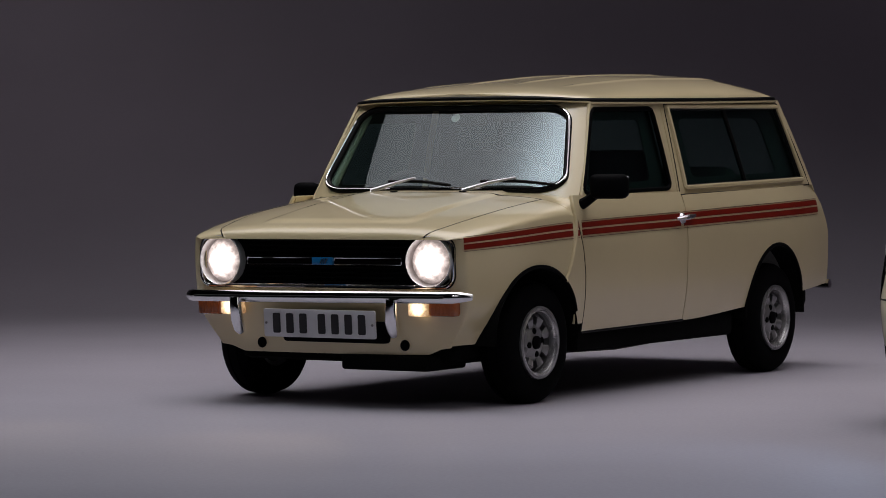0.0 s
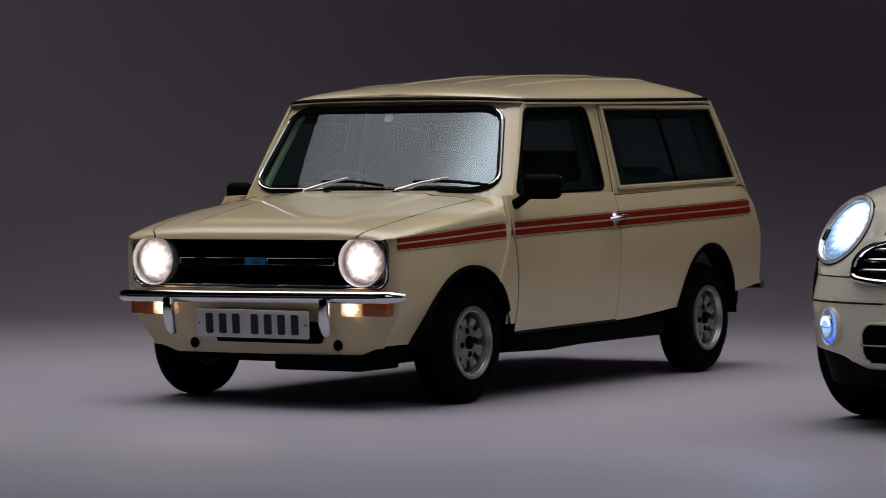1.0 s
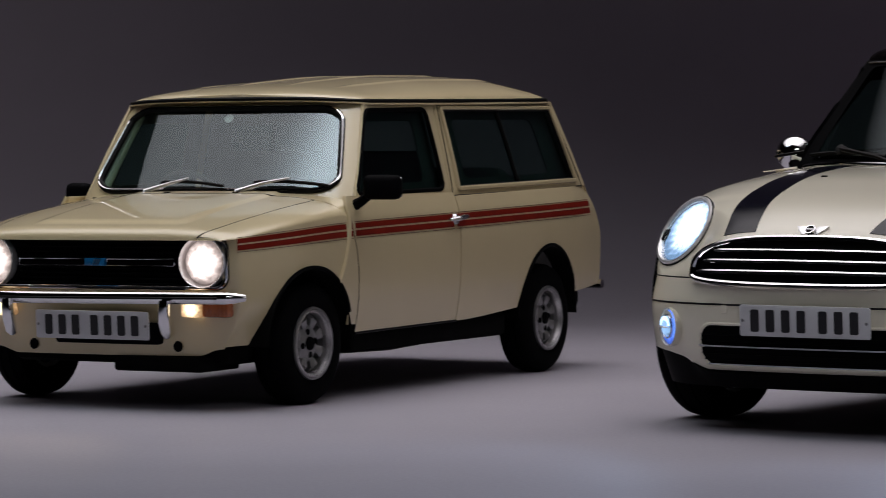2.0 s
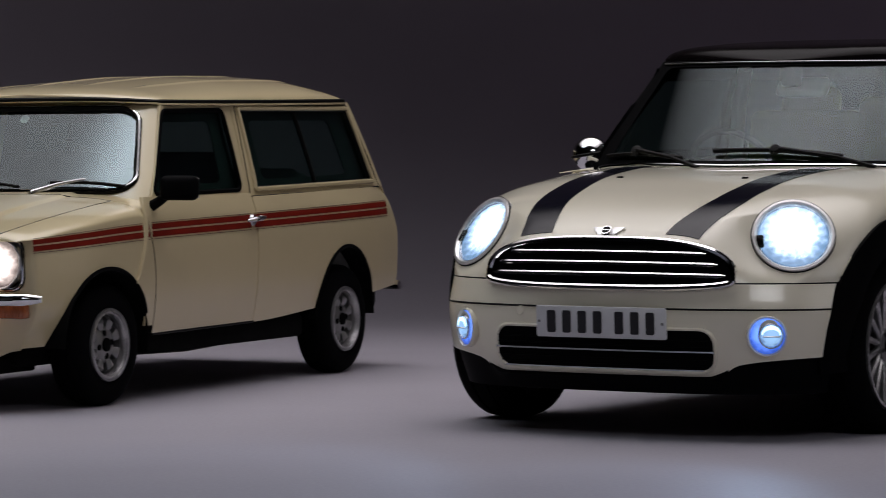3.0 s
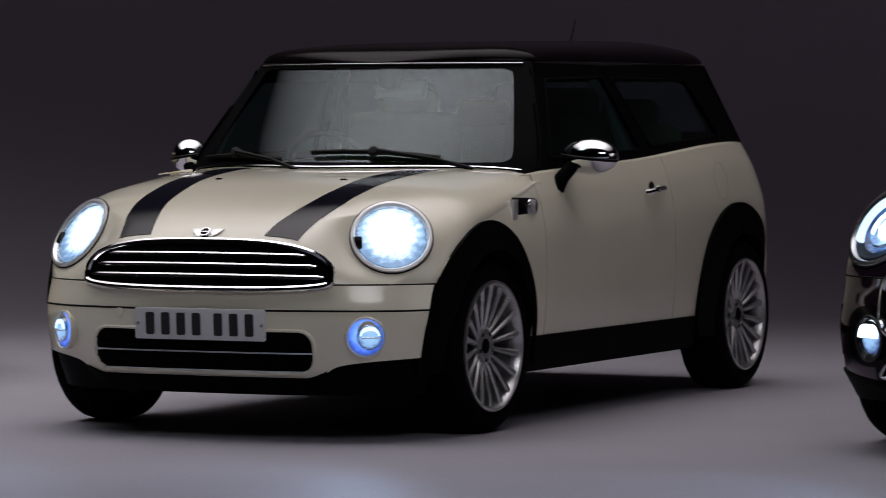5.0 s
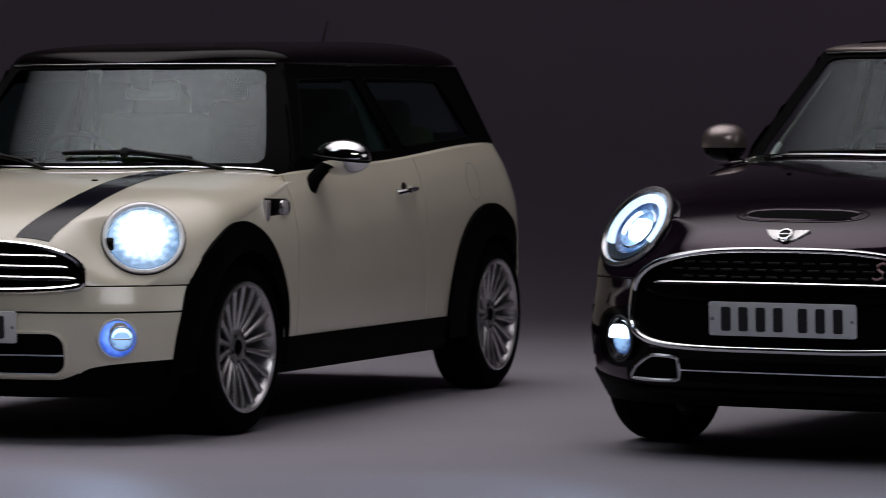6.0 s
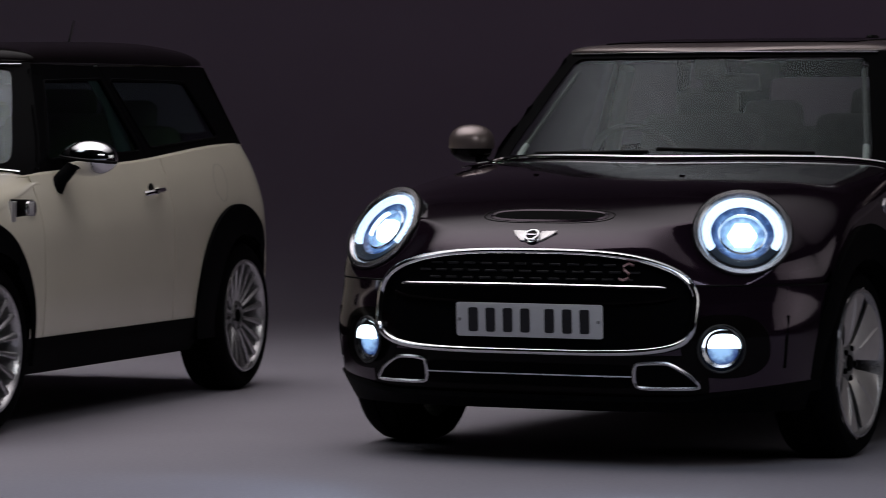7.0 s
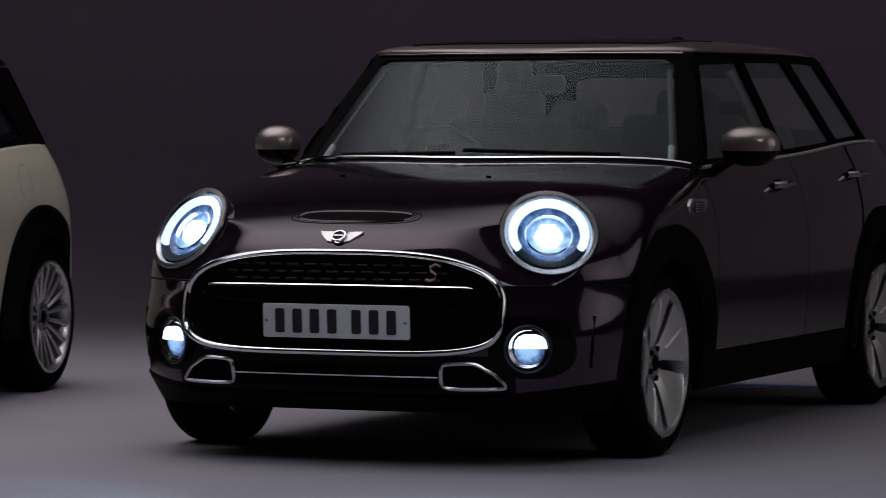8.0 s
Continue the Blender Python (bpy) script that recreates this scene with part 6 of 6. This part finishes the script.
# grille
grille3 = part("grille", nose_slab(B3, G3, 0.06, 0.003), MATT_BLACK, plum, "black grille with a broad chrome frame")
part("grille_frame", tube([B3["on_front"](x, z, 0.010) for x, z in G3], 0.0165, True, 10, up=(0, 1, 0), flat=0.8), CHROME, grille3, "broad chrome grille frame")
part("grille_bar", tube([B3["on_front"](0.468 * k / 24, 0.590 - 0.003 * (k / 24) ** 2, 0.016) for k in range(-24, 25)], 0.0075, False, 8, taper=[0.4] + [1] * 47 + [0.4]), CHROME, grille3, "chrome grille bar")
part("grille_lip", tube([B3["on_front"](0.50 * k / 24, 0.560 - 0.03 * (1 - (k / 24) ** 2) ** 0.5, 0.010) for k in range(-24, 25)], 0.006, False, 6), GLOSS_BLACK, grille3)
for row in range(3):
    z = 0.612 + 0.023 * row
    for k in range(-7, 7):
        a, b = 0.062 * k + 0.012 + 0.02 * (row % 2), 0.062 * k + 0.050 + 0.02 * (row % 2)
        if abs(a) < 0.42 and abs(b) < 0.42:
            part("grille_slat", tube([B3["on_front"](a, z, 0.008), B3["on_front"](b, z, 0.008)], 0.004, False, 6), DARK_METAL, grille3)
sq = [B3["on_front"](x + 0.022, z, 0.018) for x, z in ((0.338, 0.655), (0.322, 0.661), (0.306, 0.652), (0.310, 0.640), (0.326, 0.630), (0.326, 0.616), (0.308, 0.609), (0.294, 0.614))]
part("grille_emblem", tube(sq, 0.0045, False, 6), BADGE_RED, grille3, "small red and chrome curved emblem")
number_plate(plum, 0.018, -0.832, 0.478, 3, (4, 3))
# fog lamps, intake surrounds and trim of the bumper
part("bumper_trim", tube([B3["on_front"](-0.006 + 0.366 * k / 20, 0.303, 0.008) for k in range(-20, 21)], 0.0045, False, 6), CHROME, plum, "thin chrome bumper trim")
part("bumper_centre", nose_slab(B3, densify(rounded(1.20, 0.150, 0.05, 5, 0.0, 0.297)), 0.03, 0.0015), GLOSS_BLACK, plum, "gloss black middle of the bumper")
part("lower_intake", nose_slab(B3, densify(rounded(0.72, 0.075, 0.02, 4, 0.0, 0.302)), 0.05, 0.003), MATT_BLACK, plum, "black lower air intake")


def ring_glow(lamp, R):
    arc = [(-0.006, R * 0.72 * math.sin(a), R * 0.72 * math.cos(a)) for a in (radians(-118 + 236 * k / 40) for k in range(41))]
    part("light_ring", tube(arc, R * 0.098, False, 8, up=(1, 0, 0)), GLOW_HALO, lamp, "glowing cold white light ring")
    part("ring_edge", lathe([(R * 0.80, -0.010), (R * 0.82, -0.002), (R * 0.80, 0.002), (R * 0.79, -0.004)], 48, closed=True), DARK_METAL, lamp, "dark inner ring")
    part("lamp_reflector", lathe([(R * 0.62, -0.008), (R * 0.45, -0.024), (R * 0.22, -0.030)], 32), GLOW_DIM, lamp)
    part("reflector_edge", lathe([(R * 0.46, -0.022), (R * 0.48, -0.010), (R * 0.45, -0.006), (R * 0.43, -0.020)], 40, closed=True), CHROME, lamp, "bright reflector edge")
    part("projector", lathe([(0.0, 0.004), (R * 0.17, 0.002), (R * 0.27, -0.008), (R * 0.29, -0.03)], 6), GLOW_CORE, lamp, "glowing projector lens")


for s in (1, -1):
    round_lamp(plum, "headlamp", facing((s * 0.650, -0.545, 0.766), 25 * s, 33.5), 0.164, "lit round headlamp with a light ring", ring_glow, 0.030, DARK_METAL, SATIN)
    fx = 0.640 if s > 0 else -0.612
    at = B3["on_front"](fx, 0.397, 0.008)
    fog = part("fog_lamp", lathe([(0.074, -0.03), (0.076, 0.0), (0.070, 0.006), (0.064, -0.002), (0.060, -0.03)], 40, closed=True), GLOSS_BLACK, plum, "lit fog lamp in a black ring", pose_at=facing(at, 31 * s, 0))
    # black oval: the surround, plus the dark reflection above it painted in
    part("fog_dark_surround", nose_slab(B3, densify(oval(0.25, 0.205, 2.6, 36, fx + 0.005 * s, 0.402)), 0.03, 0.0025), GLOSS_BLACK, plum, "gloss black fog lamp surround that also paints in a dark reflection")
    part("fog_ring", lathe([(0.074, -0.004), (0.080, 0.004), (0.077, 0.008), (0.070, 0.004)], 40, closed=True), DARK_METAL, fog, "thin dark metal ring")
    part("fog_bowl", lathe([(0.0, -0.03), (0.03, -0.022), (0.062, -0.004)], 32), SATIN, fog)
    part("fog_housing", lathe([(0.0, 0.004), (0.032, 0.002), (0.051, -0.008), (0.055, -0.026)], 32, m=Matrix.Translation((0, 0.009 * s, 0))), GLOW_LOW, fog)
    dome = [(0.052 * math.copysign(abs(math.cos(a)) ** 0.7, math.cos(a)), 0.046 * math.sin(a) ** 0.8) for a in (math.pi * k / 16 for k in range(17))]
    part("fog_lens", slab(dome, 0.012, 0.0, Matrix.Translation((0.008, 0.009 * s, 0.002)) @ Matrix.Rotation(math.pi / 2, 4, "Z")), GLOW_CORE, fog, "glowing white half lens")
    duct = [(0.368, 0.266), (0.372, 0.346), (0.480, 0.350), (0.545, 0.312), (0.580, 0.268)]
    for cut in (0.13, 0.25):
        duct = [q for (a, b), (c, d) in zip(duct, duct[1:] + duct[:1]) for q in ((a + (c - a) * cut, b + (d - b) * cut), (c + (a - c) * cut, d + (b - d) * cut))]
    duct = [(s * x, z) for x, z in duct]
    scoop = part("bumper_duct", nose_slab(B3, densify(duct), 0.05, 0.004), MATT_BLACK, plum, "black bumper duct with a chrome frame")
    part("duct_frame", tube([B3["on_front"](x, z, 0.008) for x, z in densify(duct)], 0.0068, True, 6, up=(0, 1, 0)), SATIN, scoop, "chrome duct frame")
    # air curtain slot at the bumper's corner
    slot = [lifted(B3["front"], -0.006)(s * B3["phi_at"](-0.56, 0.4), z) for z in (0.33, 0.42, 0.50)]
    part("air_slot", tube(slot, 0.010, False, 6, up=(0, 1, 0)), MATT_BLACK, plum, "black air slot")

# bonnet scoop, badge, jets, cowl strip


def on_bonnet(x, y, off=0.0):
    f = lambda yy, r: B3["cap"](yy, r)
    return Vector(lifted(f, off)(y, x / B3["plan"](y, P3["shoulder"](y))))


def scoop_loop(wide, deep, off, n=48):
    ring = (2 * math.pi * k / n for k in range(n))
    return [on_bonnet(-0.014 + wide * math.copysign(abs(math.cos(a)) ** 0.62, math.cos(a)), -0.592 + deep * math.copysign(abs(math.sin(a)) ** 0.8, math.sin(a)), off) for a in ring]


scoop = part("bonnet_scoop", tube(scoop_loop(0.232, 0.054, -0.001), 0.0028, True, 8), SEAL, plum, "low bonnet air scoop")
rings = [scoop_loop(w, d, off) for w, d, off in ((0.212, 0.046, 0.001), (0.203, 0.040, 0.005), (0.196, 0.035, 0.002))]
part("scoop_rim", settle_normals(mesh_of([q for ring in rings for q in ring], [(48 * r + i, 48 * r + (i + 1) % 48, 48 * r + 48 + (i + 1) % 48, 48 * r + 48 + i) for r in range(2) for i in range(48)])), PLUM, scoop)
# flat black sheet paints the shade inside the mouth; nothing is cut
part("mouth_shade", settle_normals(mesh_of([*rings[2], *scoop_loop(0.10, 0.012, 0.0015)], [(i, (i + 1) % 48, 48 + (i + 1) % 48, 48 + i) for i in range(48)] + [tuple(range(48, 96))])), MATT_BLACK, scoop, "black sheet laid on the bonnet as the scoop's shaded mouth")
bp = B3["cap"](-0.728, 0)
winged_badge(plum, facing((-0.015, -0.730, bp[2] + 0.005), 0, 50), 0.155)
for s in (1, -1):
    part("washer_jet", block((0.018, 0.014, 0.007), on_bonnet(s * 0.271, -0.125, 0.001), 0.003, 2), GLOSS_BLACK, plum, "black washer jet")
strip = []
for k in range(-30, 31):
    phi = 0.965 * k / 30
    x, y, _ = B3["scr"](phi, P3["cowl_z"])
    y -= 0.026
    z = max(B3["cap"](min(y, 0.58), x / B3["plan"](min(y, 0.58), P3["shoulder"](min(y, 0.58))))[2], 0.93)
    strip.append((x, y, z + 0.007))
part("cowl_strip", tube(strip, 0.010, False, 8), CHROME, plum, "chrome strip along the bonnet's rear edge")
head = [B3["scr"](0.95 * k / 20, P3["head_z"]) for k in range(-20, 21)]
part("header_trim", tube([(x, y - 0.006, z) for x, y, z in head], 0.0045, False, 6), SATIN, plum)
part("sunroof", sheet(lifted(lambda y, r: roof3(y, r * 0.78), 0.004, core=(0, 1.5, 0.8)), spread(0.98, 1.62, 14), spread(-1, 1, 15), 0.004), GLOSS_BLACK, plum, "black glass sunroof")

# mirrors, handles, side grilles, wipers
def mirror_cap(m, size, low, high):
    """The part of a boxy, rounded mirror housing between two of its heights."""
    bm = bmesh.new()
    bmesh.ops.create_uvsphere(bm, u_segments=32, v_segments=20, radius=1)
    for v in bm.verts:
        v.co = Vector([math.copysign(abs(c) ** k, c) for c, k in zip(v.co, (0.86, 0.95, 0.84))])
        v.co.z = min(high, max(low, v.co.z))
        v.co.y = min(v.co.y, 0.5)
    bmesh.ops.remove_doubles(bm, verts=bm.verts, dist=0.0005)
    bm.transform(m @ Matrix.Diagonal((*size, 1)))
    return bm


for s in (1, -1):
    wide, mx = (0.110, 0.935) if s > 0 else (0.086, 0.905)  # the far one is toed in
    m = Matrix.Translation((s * mx, 0.705, 1.046)) @ Matrix.Rotation(radians(-8 * s), 4, "Z")
    mir = part("door_mirror", mirror_cap(m, (wide, 0.085, 0.074), -0.22, 1.0), ROOF_GREY, plum, "rounded silver door mirror")
    part("mirror_base", mirror_cap(m, (wide * 0.95, 0.082, 0.070), -1.0, -0.1), GLOSS_BLACK, mir, "black lower half of the mirror")
    part("mirror_foot", tube([(s * 0.800, 0.655, 0.955), (s * 0.835, 0.665, 0.975), (s * 0.875, 0.69, 1.0)], 0.026, False, 10, up=(0, 1, 0), taper=[1.0, 0.8, 0.7]), MATT_BLACK, mir, "black mirror foot")
    for y, z in ((1.32, 0.902), (2.30, 0.932)):
        hx = B3["plan"](y, z)
        h = part("door_handle", tube([(s * (hx + 0.004), y - 0.08, z), (s * (hx + 0.034), y - 0.055, z + 0.002), (s * (hx + 0.036), y + 0.055, z + 0.004), (s * (hx + 0.006), y + 0.085, z + 0.006)], 0.013, False, 8, up=(1, 0, 0)), SATIN, plum, "chrome door handle")
        part("handle_cup", lathe([(0.0, 0.003), (0.04, 0.002), (0.046, -0.004)], 24, m=Matrix.Translation((s * hx, y, z - 0.022)) @ Matrix.Scale(1.4, 4, (0, 1, 0)) @ (Matrix.Identity(4) if s > 0 else Matrix.Rotation(math.pi, 4, "Z"))), MATT_BLACK, h)
    gx = B3["plan"](0.33, 0.836)
    turn = Matrix.Rotation(math.pi / 2, 4, "Z") @ Matrix.Scale(-1 if s < 0 else 1, 4, (0, 1, 0))
    scut = part("side_grille", slab([(0.235, 0.806), (0.40, 0.808), (0.435, 0.836), (0.42, 0.866), (0.265, 0.868), (0.23, 0.842)], 0.02, 0.004, Matrix.Translation((s * (gx + 0.006), 0, 0)) @ turn), SATIN, plum, "chrome side grille")
    part("side_grille_mesh", slab([(0.275, 0.818), (0.37, 0.820), (0.39, 0.836), (0.38, 0.856), (0.285, 0.857), (0.27, 0.84)], 0.02, 0.002, Matrix.Translation((s * (gx + 0.008), 0, 0)) @ turn), DARK_METAL, scut)
    for k in range(4):
        part("grille_rib", block((0.006, 0.085, 0.004), (s * (gx + 0.009), 0.330, 0.824 + 0.0085 * k), 0.001, 1), SATIN, scut)
    for a in P3["doors"][:2]:
        part("door_gap", tube([(s * (B3["plan"](a, z) - 0.003), a, z) for z in spread(0.34, P3["belt"](a) - 0.01, 14)], 0.004, False, 6, up=(1, 0, 0)), SEAL, plum)
part("aerial", block((0.035, 0.10, 0.05), (0, 2.66, 1.468), 0.016, 3), SEAL, plum, "black roof aerial fin")
for pts in (((-0.55, 1.005), (-0.05, 1.012)), ((-0.02, 1.022), (0.52, 1.010))):
    def on_glass3(x, z, off=0.012):
        return Vector(lifted(B3["scr"], off)(math.copysign(abs(x) / P3["glass"](z), x), z))
    part("wiper", tube([on_glass3(pts[0][0] + (pts[1][0] - pts[0][0]) * k / 8, pts[0][1] + (pts[1][1] - pts[0][1]) * k / 8) for k in range(9)], 0.007, False, 6), SEAL, plum, "black wiper")
for s in (1, -1):
    post = [lifted(B3["scr"], -0.030)(s * 0.878, z) for z in spread(1.00, 1.065, 6)]
    foot = part("screen_pillar_lining", tube(post, 0.012, False, 8, up=(0, 1, 0)), SHELL_GREY, plum, "pale grey screen pillar lining")
    part("upper_lining", tube([lifted(B3["scr"], -0.030)(s * 0.880, z) for z in spread(1.066, 1.34, 8)], 0.008, False, 8, up=(0, 1, 0)), CABIN_GREY, foot, "dark grey upper lining")
part("cabin_mirror", block((0.22, 0.03, 0.065), (0.02, 0.99, 1.275), 0.02, 3), CABIN, plum, "dark cabin mirror")
part("mirror_mount", block((0.11, 0.08, 0.08), (-0.05, 0.95, 1.325), 0.02, 2), CABIN, plum)
for s in (1, -1):
    wheel(plum, (0.866 if s > 0 else -0.905, 0.0, 0.316), s, 0.316, 0.245, 0.225, "broad", 1.2)
    wheel(plum, (s * 0.872, 2.67, 0.316), s, 0.316, 0.245, 0.225, "broad")

for car, x, y, z in ((ivory, 0.634, -0.66, 0.70), (plum, 0.650, -0.74, 0.75)):
    for s in (1, -1):
        beam = bpy.data.lights.new("headlamp_beam", "SPOT")
        beam.energy, beam.color, beam.spot_size, beam.spot_blend, beam.shadow_soft_size = 17, (0.50, 0.68, 1.0), radians(76), 0.95, 0.06
        b = new("headlamp_beam", beam)
        b.parent = car
        b.matrix_local = look((s * x, y, z), (s * 0.8, -3.9, 0.0))

# blue tape on the floor behind the cars
TAPE_BLUE = surface("blue_floor_tape", (0.04, 0.13, 0.42), 0.5, vary=0.1, scale=8, fine=120, bump=0.1)
tape = part("floor_tape", block((1.6, 0.10, 0.002), (0, 0, 0.001), 0.0005, 1), TAPE_BLUE, None, pose_at=pose(5.12, 14.93, 0.001, 0, 0, -38))
tagged(tape, "strip of blue tape stuck on the grey floor", "tape")
